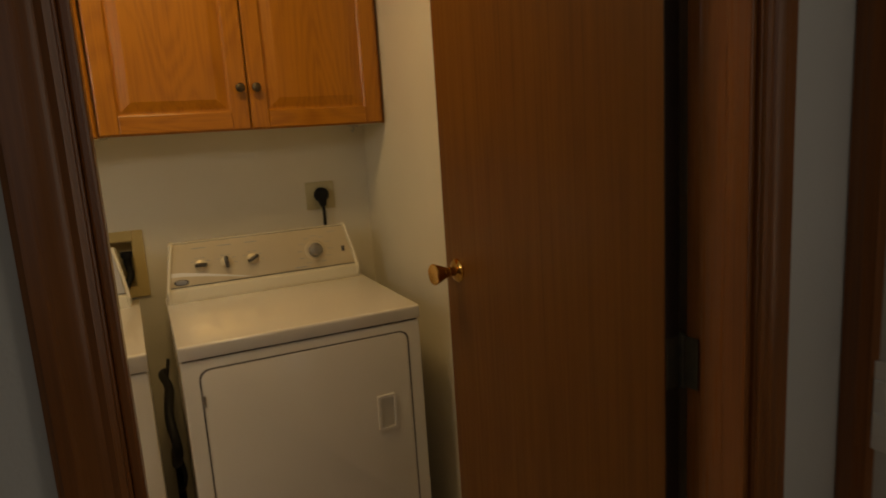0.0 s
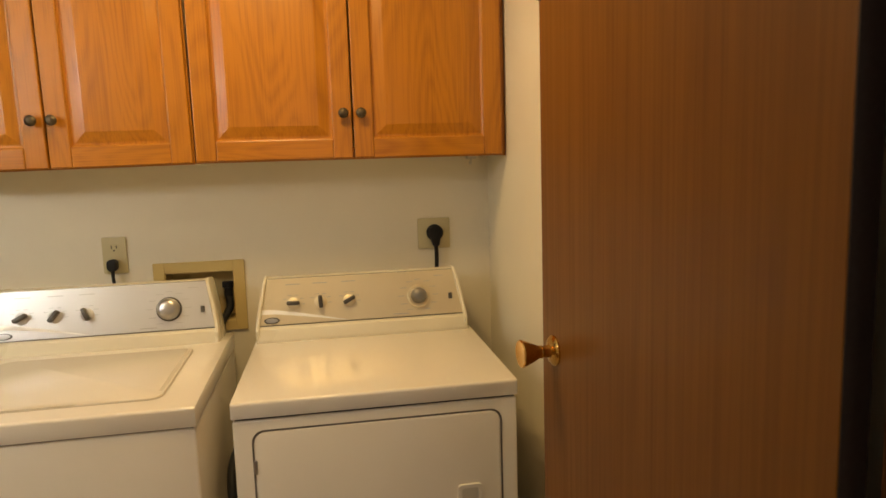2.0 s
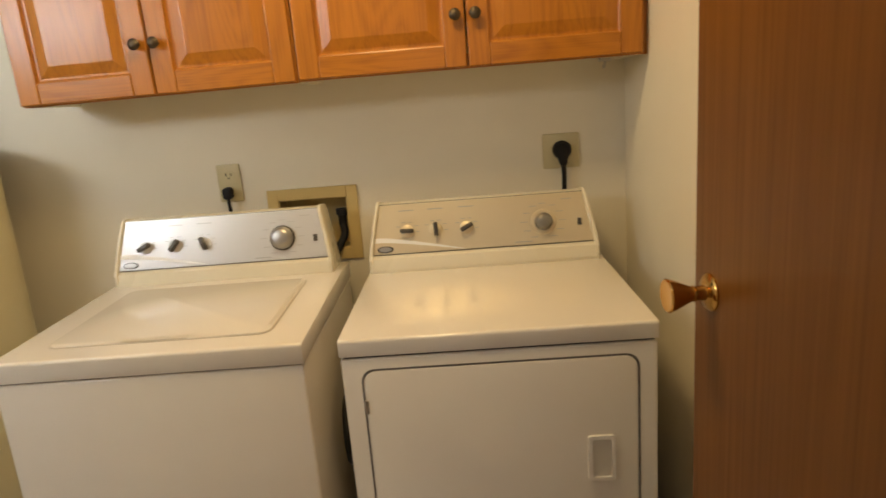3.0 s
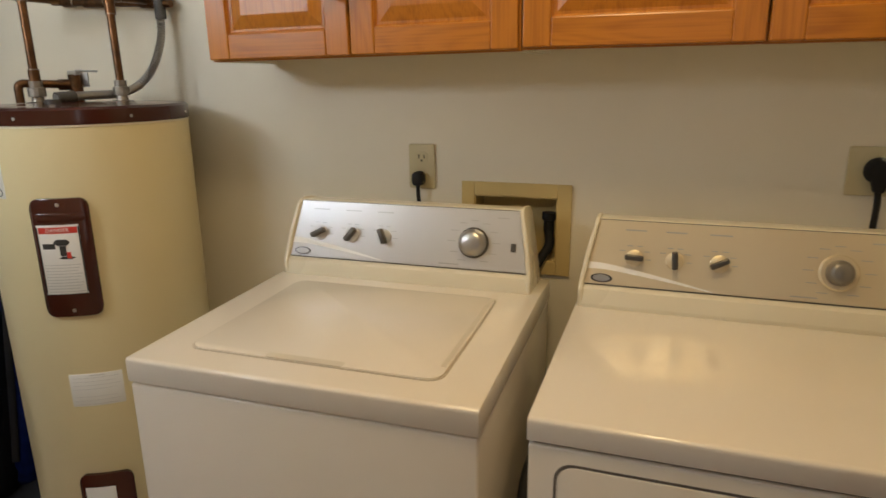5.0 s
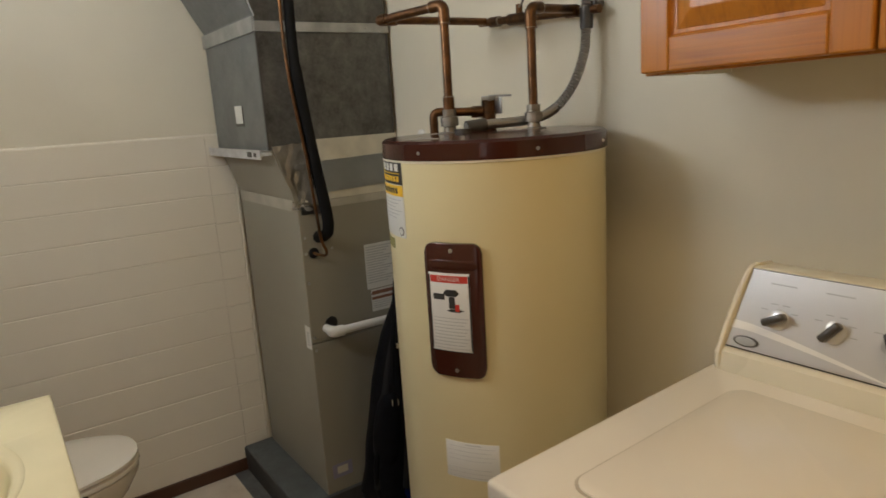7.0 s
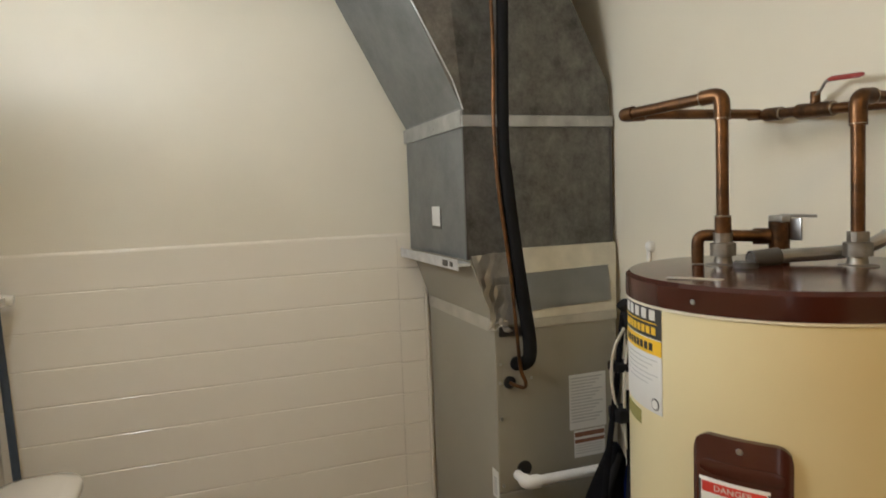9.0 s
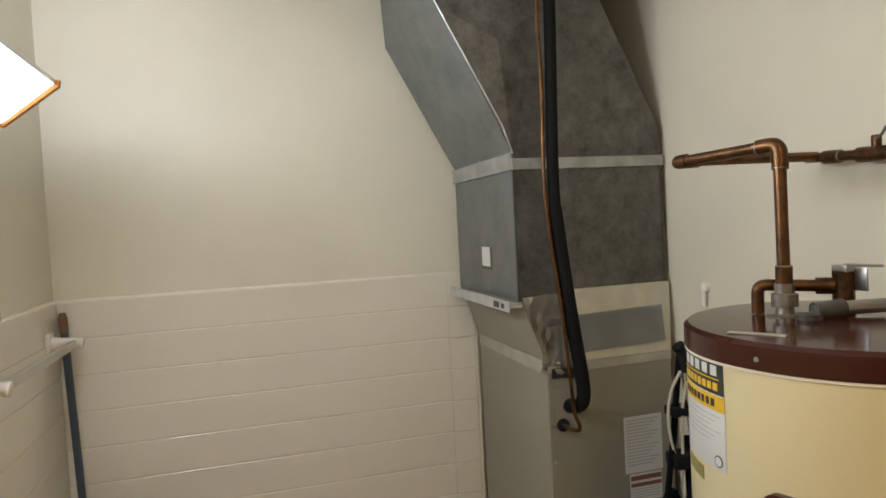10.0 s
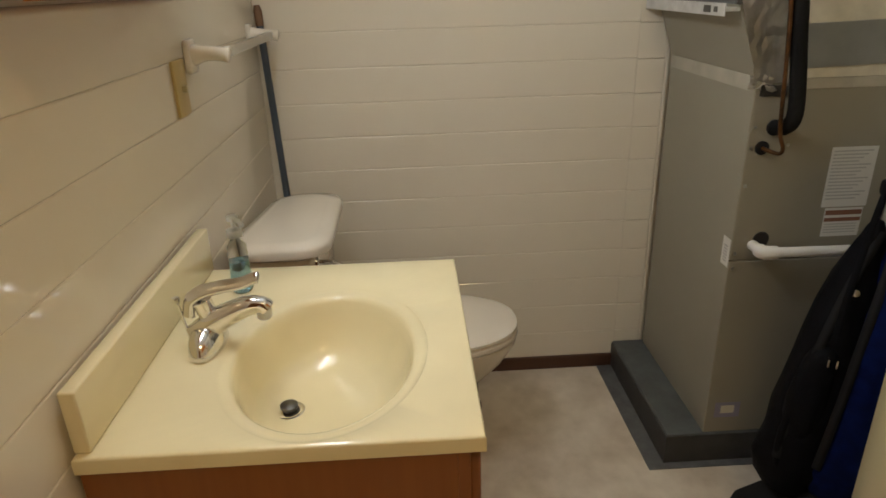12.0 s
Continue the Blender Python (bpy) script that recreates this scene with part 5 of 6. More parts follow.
    part("buckle", turned(merge(box((-0.006, -0.013, -0.010), (0.004, -0.008, 0.012), 0.0015), box((-0.006, 0.006, -0.010), (0.004, 0.011, 0.012), 0.0015)), Matrix.Translation(q) @ side), CHROME, v, "small bright strap buckle")
    pocket = [0.22, 0.25, 0.30, 0.38, 0.46, 0.52, 0.56, 0.58]
    part("front_pocket", slack(tube([along(k, 0.016, -0.085) for k in pocket], [0.015, 0.034, 0.044, 0.048, 0.046, 0.040, 0.030, 0.014], 20, 0.9), 0.008), BLACK_CLOTH, v, "black fabric pocket", smooth=60)
    for dx, dy in ((0.046, -0.030), (0.012, -0.090)):
        part("strap", tube(smooth_line([along(0.97, dx * 0.5, dy * 0.5), along(0.8, dx, dy * 0.9), along(0.6, dx * 1.3, dy * 1.15), along(0.4, dx * 1.55, dy * 1.3), along(0.15, dx * 1.6, dy * 1.3)]), 0.011, 8, 0.4), BLACK, v, "black webbing strap", smooth=60)
    foot = [(2.575, 0.0), (2.565, 0.015), (2.58, 0.045), (2.66, 0.07), (2.74, 0.12), (2.82, 0.12), (2.88, 0.06), (2.88, 0.0)]
    part("floor_head", prism(foot, "x", -1.97, -1.74, 0.010, 3), BLACK, v, "black floor head", smooth=45)
    for wx in (-1.978, -1.732):
        part("wheel", lathe([(0, -0.012), (0.035, -0.012), (0.04, -0.006), (0.04, 0.006), (0.035, 0.012), (0, 0.012)], (wx, 2.83, 0.04), towards((1, 0, 0)), 20), BLACK, v, smooth=40)


vacuum()


# ---- vanity ----
VX0, VX1, VY0, VY1, VZ = -1.888, -1.258, 1.206, 1.772, 0.818


def vanity():
    c = thing("vanity_cabinet", (-1.57, 1.48, 0), "brown wooden vanity cabinet under the basin", "cabinet")
    x0, x1, y0, y1 = VX0 + 0.010, VX1 - 0.007, VY0 + 0.002, VY1 - 0.022
    part("side", box((x1 - 0.016, y0, 0.0), (x1, y1 - 0.018, VZ - 0.026), 0.001), VANITY_WOOD, c)
    part("side", box((x0, y0, 0.0), (x0 + 0.016, y1 - 0.018, VZ - 0.026), 0.001), VANITY_WOOD, c)
    part("face_frame", merge(box((x0, y1 - 0.018, 0.09), (x0 + 0.04, y1, VZ - 0.026), 0.001), box((x1 - 0.04, y1 - 0.018, 0.09), (x1, y1, VZ - 0.026), 0.001),
                             box((x0 + 0.04, y1 - 0.018, VZ - 0.07), (x1 - 0.04, y1, VZ - 0.026), 0.001), box((x0 + 0.04, y1 - 0.018, 0.09), (x1 - 0.04, y1, 0.13), 0.001)), VANITY_WOOD, c)
    mid = (x0 + x1) / 2
    for a, b, kx in ((x0 + 0.03, mid - 0.002, mid - 0.03), (mid + 0.002, x1 - 0.03, mid + 0.03)):
        leaf = part("door", prism([(a, 0.12), (b, 0.12), (b, VZ - 0.06), (a, VZ - 0.06)], "y", y1 + 0.0005, y1 + 0.018, 0.004), VANITY_WOOD, c)
        part("knob", lathe([(0, 0), (0.007, 0), (0.006, 0.012), (0.014, 0.018), (0.012, 0.026), (0, 0.028)], (kx, y1 + 0.018, 0.66), towards((0, 1, 0)), 14), BRONZE, leaf, smooth=40)
    part("back_and_floor", merge(box((x0 + 0.016, y0, 0.0), (x1 - 0.016, y0 + 0.006, 0.55)), box((x0 + 0.016, y0 + 0.006, 0.08), (x1 - 0.016, y1 - 0.02, 0.096))), VANITY_WOOD, c)
    part("toe_kick", box((x0 + 0.016, y1 - 0.08, 0), (x1 - 0.016, y1 - 0.065, 0.08)), DARK, c)


vanity()
BC, BRX, BRY, BDEPTH = Vector((-1.515, 1.520)), 0.212, 0.152, 0.135


def vanity_top():
    t = thing("washbasin", (-1.57, 1.48, VZ - 0.026), "cream cultured-marble counter with moulded oval basin", "washbasin")
    bm = bmesh.new()
    n = 64
    hx0, hx1, hy0, hy1 = VX0, VX1, VY0, VY1
    outer, rings = [], []
    for k in range(n):
        a = 2 * math.pi * k / n
        c, s = math.cos(a), math.sin(a)
        # where the ray from the basin's centre leaves the rectangle
        lim = min(((hx1 if c > 0 else hx0) - BC.x) / c if abs(c) > 1e-6 else 9, ((hy1 if s > 0 else hy0) - BC.y) / s if abs(s) > 1e-6 else 9)
        outer.append((BC.x + c * lim, BC.y + s * lim))
    # snap the nearest ring vertices to the true corners
    for cx in (hx0, hx1):
        for cy in (hy0, hy1):
            k = min(range(n), key=lambda i: (outer[i][0] - cx) ** 2 + (outer[i][1] - cy) ** 2)
            outer[k] = (cx, cy)
    ov = [bm.verts.new((x, y, VZ)) for x, y in outer]
    profile = [(1.175, 0.0), (1.158, -0.0032), (1.10, -0.0050), (1.05, -0.0065), (1.025, -0.009), (1.0, -0.016), (0.965, -0.034), (0.91, -0.065), (0.82, -0.097), (0.70, -0.120), (0.45, -0.131), (0.20, -0.135), (0.09, -0.137)]
    prev = ov
    for f, h in profile:
        drift = min(1.0, max(0.0, -h / BDEPTH))
        ring = []
        for k in range(n):
            a = 2 * math.pi * k / n
            ring.append(bm.verts.new((BC.x - 0.02 * drift * (1 - f) + f * BRX * math.cos(a), BC.y - 0.085 * drift * (1 - f) + f * BRY * math.sin(a), VZ + h)))
        for k in range(n):
            bm.faces.new((prev[k], prev[(k + 1) % n], ring[(k + 1) % n], ring[k]))
        prev = ring
    low = [bm.verts.new((x, y, VZ - 0.026)) for x, y in outer]
    for k in range(n):
        bm.faces.new((ov[(k + 1) % n], ov[k], low[k], low[(k + 1) % n]))
    bmesh.ops.recalc_face_normals(bm, faces=bm.faces)
    edge = [e for e in bm.edges if all(abs(v.co.z - VZ) < 1e-5 and (abs(v.co.x - hx0) < 1e-5 or abs(v.co.x - hx1) < 1e-5 or abs(v.co.y - hy1) < 1e-5 or abs(v.co.y - hy0) < 1e-5) for v in e.verts) and len(e.link_faces) == 2]
    bmesh.ops.bevel(bm, geom=edge, offset=0.005, segments=3, profile=0.5, affect="EDGES")
    part("basin_top", bm, MARBLE, t, smooth=50)
    part("backsplash", box((VX0, VY0, VZ + 0.0005), (VX1 - 0.010, VY0 + 0.024, VZ + 0.100), 0.004, 3), MARBLE, t, smooth=40)
    d = Vector((BC.x - 0.018, BC.y - 0.080, VZ - BDEPTH - 0.004))
    part("drain_ring", lathe([(0.0, 0), (0.019, 0.0), (0.021, 0.002), (0.026, 0.004), (0.028, 0.0035), (0.0285, 0.001)], d, segments=28), CHROME, t, "chrome drain ring", smooth=40)
    part("drain_hole", lathe([(0, 0.0005), (0.019, 0.0005), (0.019, 0.0022), (0, 0.0022)], d, segments=24), DARK, t)
    part("stopper", lathe([(0, 0.004), (0.012, 0.004), (0.0165, 0.012), (0.016, 0.016), (0.010, 0.0185), (0, 0.019)], d, segments=24), KNOB, t, "raised dark metal stopper", smooth=40)
    hole = Vector((BC.x, BC.y + BRY * 0.975, VZ - 0.035))
    part("overflow_hole", lathe([(0, 0), (0.0045, 0), (0.0045, 0.002), (0, 0.002)], hole, towards((0, -1, 0.2)), 12), DARK, t)


vanity_top()


def faucet():
    f = thing("basin_faucet", (-1.55, 1.312, VZ), "chrome single-lever basin faucet", "faucet")
    b = Vector((-1.55, 1.312, VZ))
    dome = lathe([(0, 0), (0.029, 0), (0.0305, 0.004), (0.0300, 0.012), (0.0275, 0.026), (0.022, 0.038), (0.013, 0.046), (0, 0.049)], segments=36)
    part("base", turned(dome, Matrix.Translation(b) @ Matrix.Diagonal((2.15, 1.0, 1.0, 1))), CHROME, f, "rounded chrome base", smooth=60)
    line = smooth_line([b + Vector(q) for q in ((0, -0.012, 0.020), (0, 0.018, 0.046), (0, 0.054, 0.065), (0, 0.084, 0.075), (0, 0.102, 0.074), (0, 0.110, 0.067))], 6)
    n = len(line)
    part("spout", tube(line, [0.029 - 0.0115 * min(1, i / (n * 0.7)) for i in range(n)], 20, 0.86), CHROME, f, "thick tapering chrome spout", smooth=60)
    part("aerator", lathe([(0, 0), (0.011, 0), (0.0130, 0.003), (0.0130, 0.018), (0, 0.018)], b + Vector((0, 0.104, 0.049)), segments=18), STEEL, f, smooth=40)
    part("neck", lathe([(0, 0), (0.019, 0), (0.0165, 0.012), (0.0165, 0.040), (0.018, 0.044), (0, 0.046)], b + Vector((0, 0.012, 0.046)), Vector((0, -0.28, 1)).to_track_quat("Z", "Y").to_matrix(), segments=20), CHROME, f, smooth=50)
    line = smooth_line([b + Vector(q) for q in ((0, -0.026, 0.062), (0, -0.020, 0.088), (0, 0.002, 0.104), (0, 0.034, 0.112), (0, 0.070, 0.117), (0, 0.094, 0.126), (0, 0.104, 0.127))], 5)
    n = len(line)
    part("lever", tube(line, [0.0155 - 0.0045 * min(1, i / (n * 0.75)) for i in range(n - 2)] + [0.0105, 0.006], 16, 0.62), CHROME, f, "long chrome lever handle", smooth=60)
    part("lift_rod", merge(tube([b + Vector((0.004, -0.028, 0.015)), b + Vector((0.004, -0.040, 0.088))], 0.0026, 8), lathe([(0, 0), (0.005, 0.002), (0.0075, 0.010), (0.0065, 0.014), (0, 0.016)], b + Vector((0.004, -0.041, 0.084)), segments=12)), CHROME, f, "thin lift rod", smooth=50)


faucet()


def soap_bottle():
    at = Vector((-1.775, 1.320, VZ + 0.0005))
    s = thing("soap_dispenser", at, "clear pump bottle half full of blue liquid soap", "soap dispenser")
    flat = Matrix.Translation(at) @ Matrix.Diagonal((0.80, 0.66, 1, 1))
    part("bottle", turned(lathe([(0, 0), (0.029, 0), (0.032, 0.004), (0.033, 0.02), (0.030, 0.055), (0.031, 0.08), (0.029, 0.098), (0.016, 0.112), (0.0135, 0.115), (0.0135, 0.12), (0, 0.12)], segments=28), flat), BOTTLE, s, smooth=50)
    part("liquid", turned(lathe([(0, 0.003), (0.027, 0.003), (0.0300, 0.006), (0.0305, 0.02), (0.0275, 0.055), (0.028, 0.068), (0, 0.068)], segments=28), flat), SOAP, s, "blue liquid soap", smooth=50)
    part("collar", lathe([(0, 0.119), (0.0155, 0.119), (0.0155, 0.134), (0.008, 0.138), (0, 0.138)], at, segments=20), FROST, s, smooth=40)
    part("pump", merge(lathe([(0, 0.137), (0.0055, 0.137), (0.0055, 0.152), (0.012, 0.154), (0.0115, 0.164), (0, 0.166)], at, segments=16), tube([at + Vector((0, 0, 0.158)), at + Vector((0.022, 0.018, 0.158)), at + Vector((0.032, 0.026, 0.151))], 0.0055, 10)), FROST, s, "milky plastic pump head", smooth=40)


soap_bottle()


# ---- toilet ----
def oval(cx, cy, rx, ry_front, ry_back, z, n=40, power=2.3):
    pts = []
    for k in range(n):
        a = 2 * math.pi * k / n
        c, s = math.cos(a), math.sin(a)
        ry = ry_front if s > 0 else ry_back
        pts.append((cx + rx * math.copysign(abs(c) ** (2 / power), c), cy + ry * math.copysign(abs(s) ** (2 / power), s), z))
    return pts


def stacked(loops):
    bm = bmesh.new()
    rings = [[bm.verts.new(p) for p in loop] for loop in loops]
    for a, b in zip(rings, rings[1:]):
        n = len(a)
        for k in range(n):
            bm.faces.new((a[k], a[(k + 1) % n], b[(k + 1) % n], b[k]))
    bm.faces.new(rings[0])
    bm.faces.new(rings[-1])
    bmesh.ops.recalc_face_normals(bm, faces=bm.faces)
    return bm


def toilet():
    cx = -2.285
    t = thing("toilet", (cx, 1.55, 0), "beige vitreous china toilet with closed lid", "toilet")
    part("pedestal", stacked([oval(cx, 1.62, 0.10, 0.16, 0.30, 0.0), oval(cx, 1.62, 0.098, 0.155, 0.29, 0.03), oval(cx, 1.63, 0.095, 0.15, 0.27, 0.14), oval(cx, 1.66, 0.12, 0.20, 0.24, 0.22), oval(cx, 1.68, 0.165, 0.265, 0.24, 0.31), oval(cx, 1.69, 0.185, 0.290, 0.24, 0.366), oval(cx, 1.69, 0.186, 0.292, 0.24, 0.384)]), CHINA, t, smooth=50)
    part("rear_deck", box((cx - 0.11, 1.26, 0.20), (cx + 0.11, 1.50, 0.372), 0.02, 3), CHINA, t, smooth=50)
    part("seat", stacked([oval(cx, 1.69, 0.182, 0.290, 0.225, 0.385), oval(cx, 1.69, 0.187, 0.296, 0.228, 0.391), oval(cx, 1.69, 0.186, 0.295, 0.228, 0.401), oval(cx, 1.69, 0.180, 0.288, 0.224, 0.405)]), CHINA, t, smooth=40)
    part("lid", stacked([oval(cx, 1.69, 0.180, 0.288, 0.226, 0.407), oval(cx, 1.69, 0.186, 0.294, 0.228, 0.411), oval(cx, 1.69, 0.185, 0.293, 0.228, 0.419), oval(cx, 1.69, 0.165, 0.27, 0.21, 0.427), oval(cx, 1.69, 0.10, 0.17, 0.13, 0.429)]), CHINA, t, "closed beige seat lid", smooth=50)
    part("tank", stacked([rounded3(cx, 0.195, 1.225, 1.405, 0.37, 0.04), rounded3(cx, 0.215, 1.222, 1.418, 0.50, 0.04), rounded3(cx, 0.225, 1.220, 1.425, 0.722, 0.04)]), CHINA, t, smooth=50)
    lid = stacked([rounded3(cx, 0.228, 1.206, 1.440, 0.7225, 0.07), rounded3(cx, 0.242, 1.202, 1.463, 0.730, 0.085), rounded3(cx, 0.243, 1.202, 1.465, 0.748, 0.085), rounded3(cx, 0.236, 1.207, 1.458, 0.757, 0.08), rounded3(cx, 0.20, 1.235, 1.425, 0.763, 0.06)])
    for v in lid.verts:
        # the lid draws in towards its far back corner
        back = max(0.0, min(1.0, (1.40 - v.co.y) / 0.18))
        v.co.y += back * 0.17 * max(0.0, cx + 0.10 - v.co.x)
    part("tank_lid", lid, CHINA, t, "beige tank lid", smooth=50)
    part("flush_lever", merge(lathe([(0, 0), (0.013, 0), (0.012, 0.006), (0, 0.007)], (cx + 0.190, 1.4225, 0.703), towards((0, 1, 0)), 16), tube([(cx + 0.190, 1.432, 0.703), (cx + 0.196, 1.462, 0.703), (cx + 0.222, 1.492, 0.700), (cx + 0.240, 1.500, 0.697)], [0.006, 0.007, 0.010, 0.009], 10)), CHROME, t, "chrome flush lever", smooth=40)
    t.scale = (1.0, 1.0, 1.045)
    return t


def rounded3(cx, hw, y0, y1, z, r):
    return [(x, y, z) for x, y in rounded(cx - hw, cx + hw, y0, y1, r, 5)]


toilet()


# ---- left wall: mirror cabinet with lamp, towel bar, switch, mop ----
def mirror_cabinet():
    x0, x1, z0, z1, yb, yf = -1.955, -1.262, 1.395, 1.80, YS + 0.001, 1.315
    c = thing("mirror_cabinet", ((x0 + x1) / 2, yb, z0), "oak-framed mirror cabinet with a lit canopy on top", "mirror cabinet")
    part("case", box((x0 + 0.004, yb, z0 + 0.002), (x1 - 0.004, yf - 0.018, z1)), OAK_X, c)
    w = 0.045
    part("frame_rail", prism([(yf - 0.018, z0), (yf - 0.011, z0), (yf, z0 + 0.026), (yf - 0.001, z0 + 0.031), (yf - 0.018, z0 + 0.031)], "x", x0, x1), OAK_X, c)
    part("frame_rail", box((x0, yf - 0.018, z1 - w), (x1, yf, z1), 0.003), OAK_X, c)
    for a in (x0, x1 - w, (x0 + x1) / 2 - 0.02):
        part("frame_stile", box((a, yf - 0.0178, z0 + 0.031), (a + (w if a != (x0 + x1) / 2 - 0.02 else 0.04), yf - 0.0002, z1 - w), 0.003), OAK, c)
    for a, b in ((x0 + w, (x0 + x1) / 2 - 0.02), ((x0 + x1) / 2 + 0.02, x1 - w)):
        part("mirror", box((a - 0.003, yf - 0.012, z0 + 0.028), (b + 0.003, yf - 0.008, z1 - w + 0.003)), MIRROR, c, "mirror glass")
    end = [(yb, z1 + 0.0005), (1.346, z1 - 0.006), (1.447, 1.872), (1.449, 1.886), (yb, 1.892)]
    for a in (x0 - 0.004, x1 - 0.008):
        part("canopy_end", prism(end, "x", a, a + 0.012, 0.002), OAK_X, c, "oak end board of the lamp canopy")
    body = part("canopy", merge(prism([(1.436, 1.878), (1.441, 1.879), (1.441, 1.886), (1.436, 1.886)], "x", x0 + 0.008, x1 - 0.008), prism([(yb, z1), (1.343, z1), (1.343, z1 + 0.003), (yb, z1 + 0.003)], "x", x0 + 0.008, x1 - 0.008)), WHITE, c)
    bm = prism([(1.345, z1 + 0.002), (1.438, 1.8775), (1.436, 1.8795), (1.343, z1 + 0.004)], "x", x0 + 0.008, x1 - 0.008)
    part("diffuser", bm, DIFFUSER, body, "bright white lamp diffuser")


mirror_cabinet()


def towel_bar():
    t = thing("towel_bar", (-2.35, YS, 1.27), "ceramic towel bar with a clear rod", "towel bar")
    for x in (-2.052, -2.648):
        br = part("bracket", merge(prism(rounded(x - 0.03, x + 0.03, 1.228, 1.302, 0.012, 4), "y", YS + 0.001, YS + 0.014, 0.004), tube(smooth_line([(x, YS + 0.01, 1.268), (x, YS + 0.05, 1.270), (x, YS + 0.085, 1.266), (x, YS + 0.095, 1.264)], 4), [0.026, 0.024, 0.02, 0.018, 0.017, 0.0165, 0.0165, 0.0165, 0.017, 0.018, 0.018, 0.017, 0.010], 16, 0.9)), CERAMIC, t, "glazed ceramic bracket", smooth=45)
    part("rod", box((-2.63, YS + 0.066, 1.255), (-2.07, YS + 0.080, 1.279), 0.003), ACRYLIC, t, "clear acrylic rod")


towel_bar()
s = thing("light_switch", (-1.962, YS, 1.21), "yellowed light switch plate on the tile", "switch")
part("plate", prism(rounded(-1.998, -1.926, 1.150, 1.267, 0.006, 3), "y", YS + 0.001, YS + 0.008, 0.002), ALMOND_OLD, s, smooth=40)
part("toggle", box((-1.967, YS + 0.008, 1.200), (-1.957, YS + 0.019, 1.214), 0.002), ALMOND, s)
m = thing("mop_handle", (-2.68, 1.26, 0), "blue-grey mop handle leaning in the tiled corner", "mop")
pa, pb = Vector((-2.730, 1.219, 1.352)), Vector((-2.640, 1.285, 0.0))
part("shaft", tube([pb + (pa - pb) * 0.06, pa + (pb - pa) * 0.045], 0.0115, 14), HANDLE, m, smooth=60)
part("grip", tube([pa + (pb - pa) * 0.046, pa + (pb - pa) * 0.012, pa], [0.0125, 0.0135, 0.009], 14), GRIP, m, "worn brown grip", smooth=60)
part("head", tube([pb + Vector((0, 0, 0.012)), pb + Vector((0.004, 0.003, 0.09))], [0.045, 0.018], 12), HANDLE, m, smooth=60)
v = thing("wall_valve", (-2.03, YN, 1.35), "small clear plastic fitting on the wall", "fitting")
part("fitting", merge(lathe([(0, 0), (0.016, 0), (0.014, 0.012), (0.006, 0.018), (0, 0.018)], (-2.029, YN - 0.0005, 1.350), towards((0, -1, 0)), 16), lathe([(0, -0.045), (0.007, -0.045), (0.006, 0.0), (0, 0.0)], (-2.030, YN - 0.010, 1.343), segments=10)), PVC, v, smooth=40)
sw = thing("hall_switch", (0.97, 1.03, 0.96), "white wall plate beside the hall doorway", "switch")
part("plate", box((0.973, 1.03, 0.88), (0.9795, 1.088, 1.03), 0.002), WHITE, sw)
part("rocker", box((0.969, 1.045, 0.91), (0.974, 1.075, 0.945), 0.001), WHITE, sw)
part("rocker", box((0.969, 1.045, 0.965), (0.974, 1.075, 1.00), 0.001), WHITE, sw)
structure("floor_edge", prism([(XW, 2.390), (-2.135, 2.394), (-2.132, 3.0), (XW, 3.0)], "z", 0.0005, 0.003), EDGE_GREY, "grey painted margin round the plinth", "floor")

# ---- ceiling lamp ----
cl = thing("ceiling_lamp", (0.03, 2.08, TOP), "round ceiling lamp with a frosted glass shade", "ceiling lamp")
part("base", lathe([(0, 2.425), (0.17, 2.425), (0.175, 2.4395), (0, 2.4395)], (0.03, 2.08, 0), segments=36), BRASS, cl, smooth=40)
part("shade", lathe([(0.165, 2.4245), (0.16, 2.40), (0.12, 2.37), (0.06, 2.352), (0, 2.348), (0, 2.356), (0.06, 2.36), (0.115, 2.377), (0.152, 2.402), (0.157, 2.4245)], (0.03, 2.08, 0), segments=36), DOME, cl, "glowing frosted shade", smooth=50)

# ---- wall tiles ----
PITCH, RISE, TILE_FOOT = 0.1143, 0.1158, -0.0098


def tile_mesh(name, w, h, edge):
    """One glazed tile whose upper and lower edges are rounded over edge metres; its back lies at the origin."""
    bm = bmesh.new()
    loops = []
    for inset, d in ((0, 0.0), (0, 0.0056), (edge * 0.24, 0.0068), (edge * 0.55, 0.0077), (edge, 0.008)):
        loops.append([bm.verts.new((sx * w / 2, d, sz * (h / 2 - inset))) for sx, sz in ((-1, -1), (1, -1), (1, 1), (-1, 1))])
    for a, b in zip(loops, loops[1:]):
        for k in range(4):
            bm.faces.new((a[k], a[(k + 1) % 4], b[(k + 1) % 4], b[k]))
    bm.faces.new(loops[-1])
    bmesh.ops.recalc_face_normals(bm, faces=bm.faces)
    if bm.faces[-1].normal.y < 0:
        bmesh.ops.reverse_faces(bm, faces=bm.faces[:])
    me = bpy.data.meshes.new(name)
    bm.to_mesh(me)
    bm.free()
    me.materials.append(TILE)
    return me


TM = tile_mesh("tile", PITCH, RISE - 0.0003, 0.0050)
TS = tile_mesh("tile_side", PITCH, RISE - 0.0001, 0.0036)
TC = tile_mesh("tile_cut", 0.094, RISE - 0.0012, 0.003)


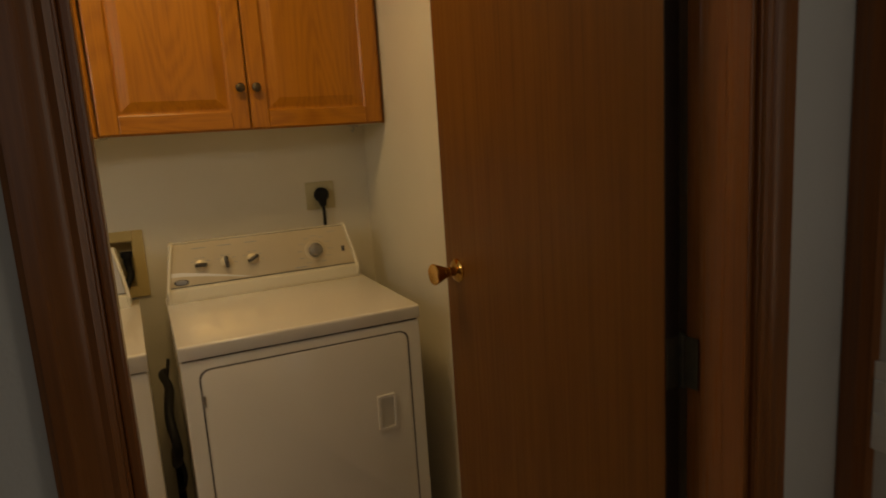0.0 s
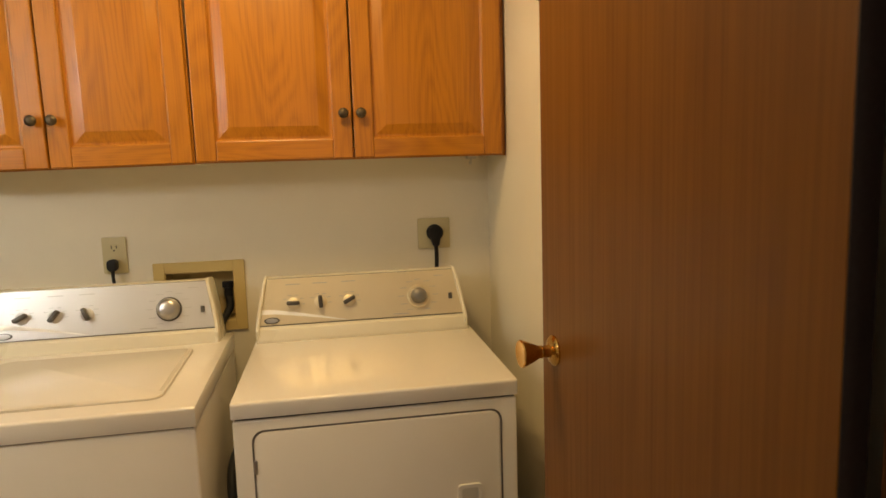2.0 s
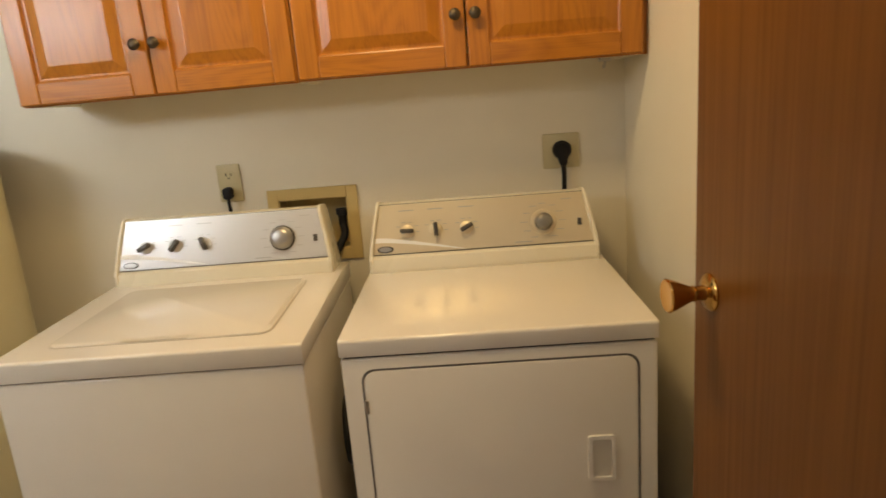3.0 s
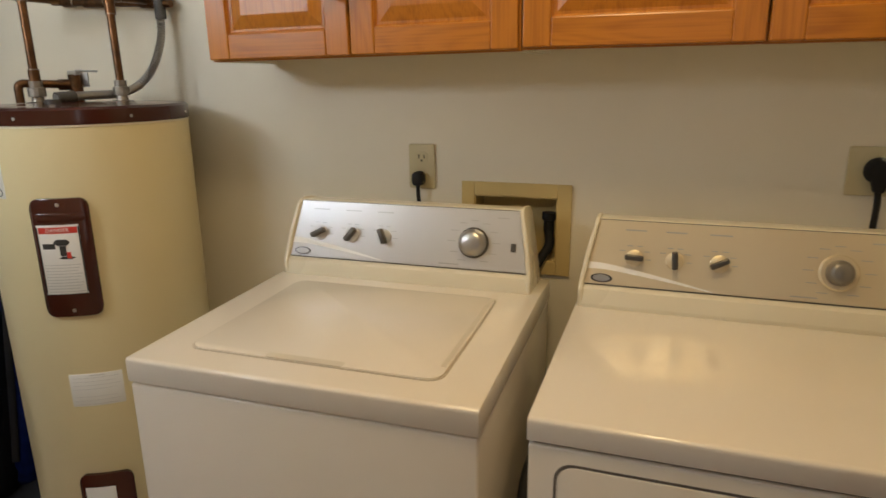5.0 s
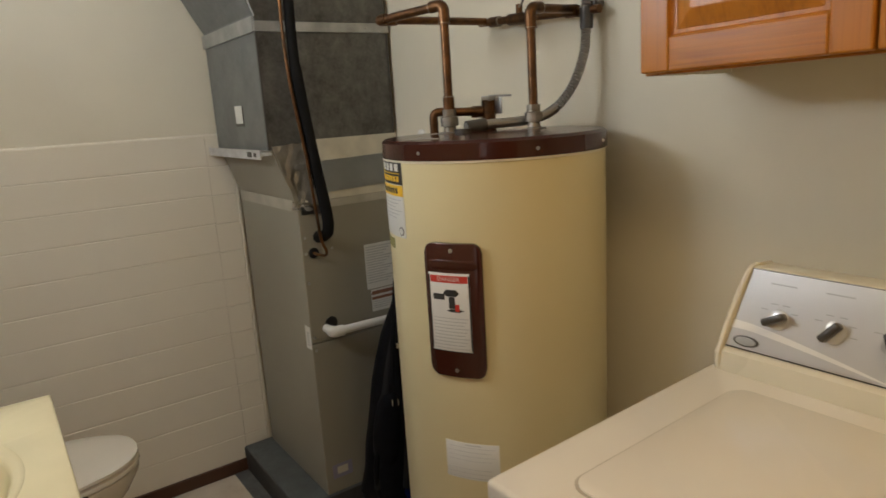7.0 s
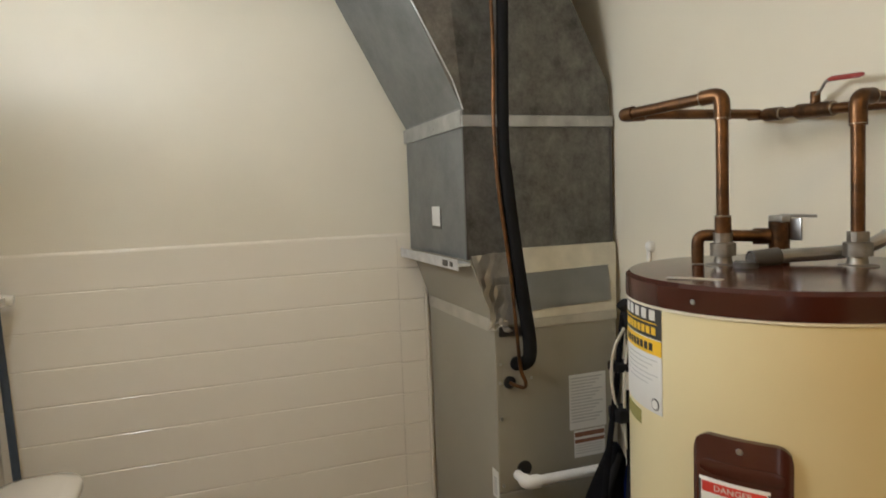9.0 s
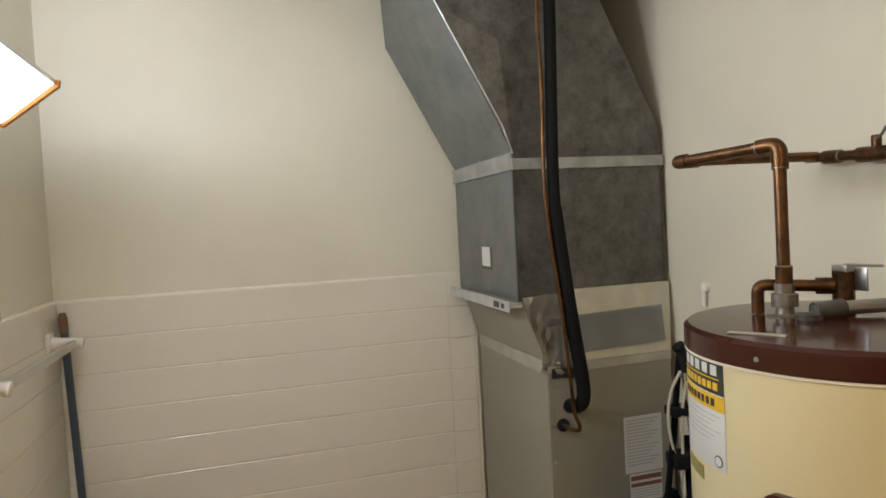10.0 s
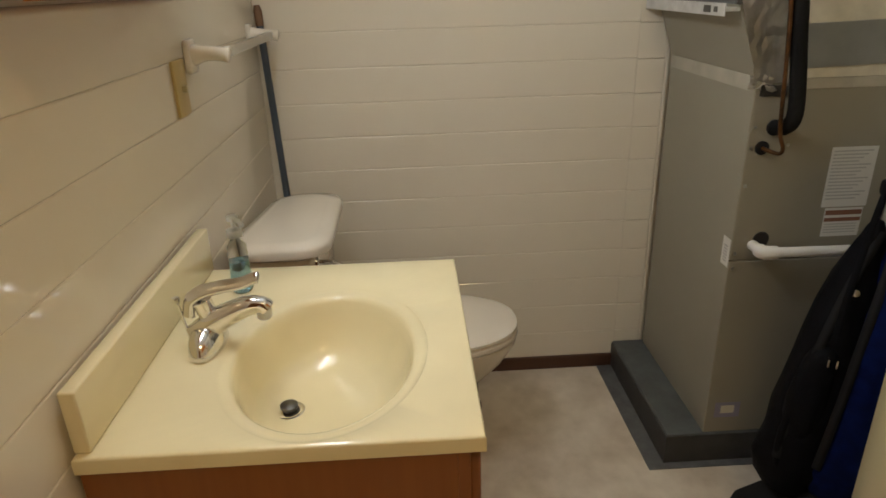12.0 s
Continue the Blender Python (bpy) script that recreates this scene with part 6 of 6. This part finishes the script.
def tile_field(wall, start, along, normal_turn, columns, mesh, tilt, rows=12):
    rng = random.Random(11)
    lean = [rng.uniform(-tilt, tilt) for _ in range(rows)]
    for c in range(columns):
        for r in range(rows):
            ob = new("tile", mesh)
            p = Vector(start) + Vector(along) * (PITCH * (c + 0.5))
            z = TILE_FOOT + RISE * (r + 0.5)
            ob.matrix_world = Matrix.Translation((p.x, p.y, z)) @ Matrix.Rotation(radians(normal_turn + rng.uniform(-0.02, 0.02)), 4, "Z") @ Matrix.Rotation(radians(lean[r] + rng.uniform(-0.025, 0.025)), 4, "X")
            ob.parent = wall


structure("grout_west", box((XW - 0.008, YS - 0.006, 0.0), (XW - 0.0052, 2.552, 1.3785)), GROUT, "grout bed between wall tiles", "wall")
structure("grout_south", box((XW - 0.004, YS - 0.008, 0.0), (-0.56, YS - 0.0052, 1.3785)), GROUT, "grout bed between wall tiles", "wall")
tile_field(wall_west, (XW - 0.0075, YS + 0.003, 0), (0, 1, 0), -90, 11, TM, 0.09)
for row in range(12):
    # a narrower cut column beside the furnace, its courses a little out of line
    cut = new("tile", TC)
    cut.matrix_world = Matrix.Translation((XW - 0.0075, YS + 0.003 + 11 * PITCH + 0.0478, TILE_FOOT + RISE * (row + 0.5) - 0.003)) @ Matrix.Rotation(radians(-90), 4, "Z")
    cut.parent = wall_west
tile_field(wall_south, (XW + 0.002, YS - 0.0075, 0), (1, 0, 0), 0, 19, TS, 0.06)
structure("tile_edge_trim", box((XW - 0.0005, 2.5535, 0.08), (XW + 0.004, 2.5668, 1.31), 0.0015), TILE, "glazed edge trim beside the furnace", "trim")
cap = [(0.0, 0.0), (0.0088, 0.0005), (0.0092, 0.004), (0.0075, 0.009), (0.004, 0.0125), (0.0, 0.0135)]
structure("tile_cap_west", turned(prism(cap, "x", 0.0, 2.5665 - YS), Matrix(((0, 1, 0, XW - 0.0078), (1, 0, 0, YS), (0, 0, 1, 1.3745), (0, 0, 0, 1)))), TILE, "rounded glazed edge along the tile top", "trim", smooth=60)
structure("tile_cap_south", turned(prism(cap, "x", 0.0, -0.56 - XW), Matrix.Translation((XW, YS - 0.0078, 1.3745))), TILE, "rounded glazed edge along the tile top", "trim", smooth=60)
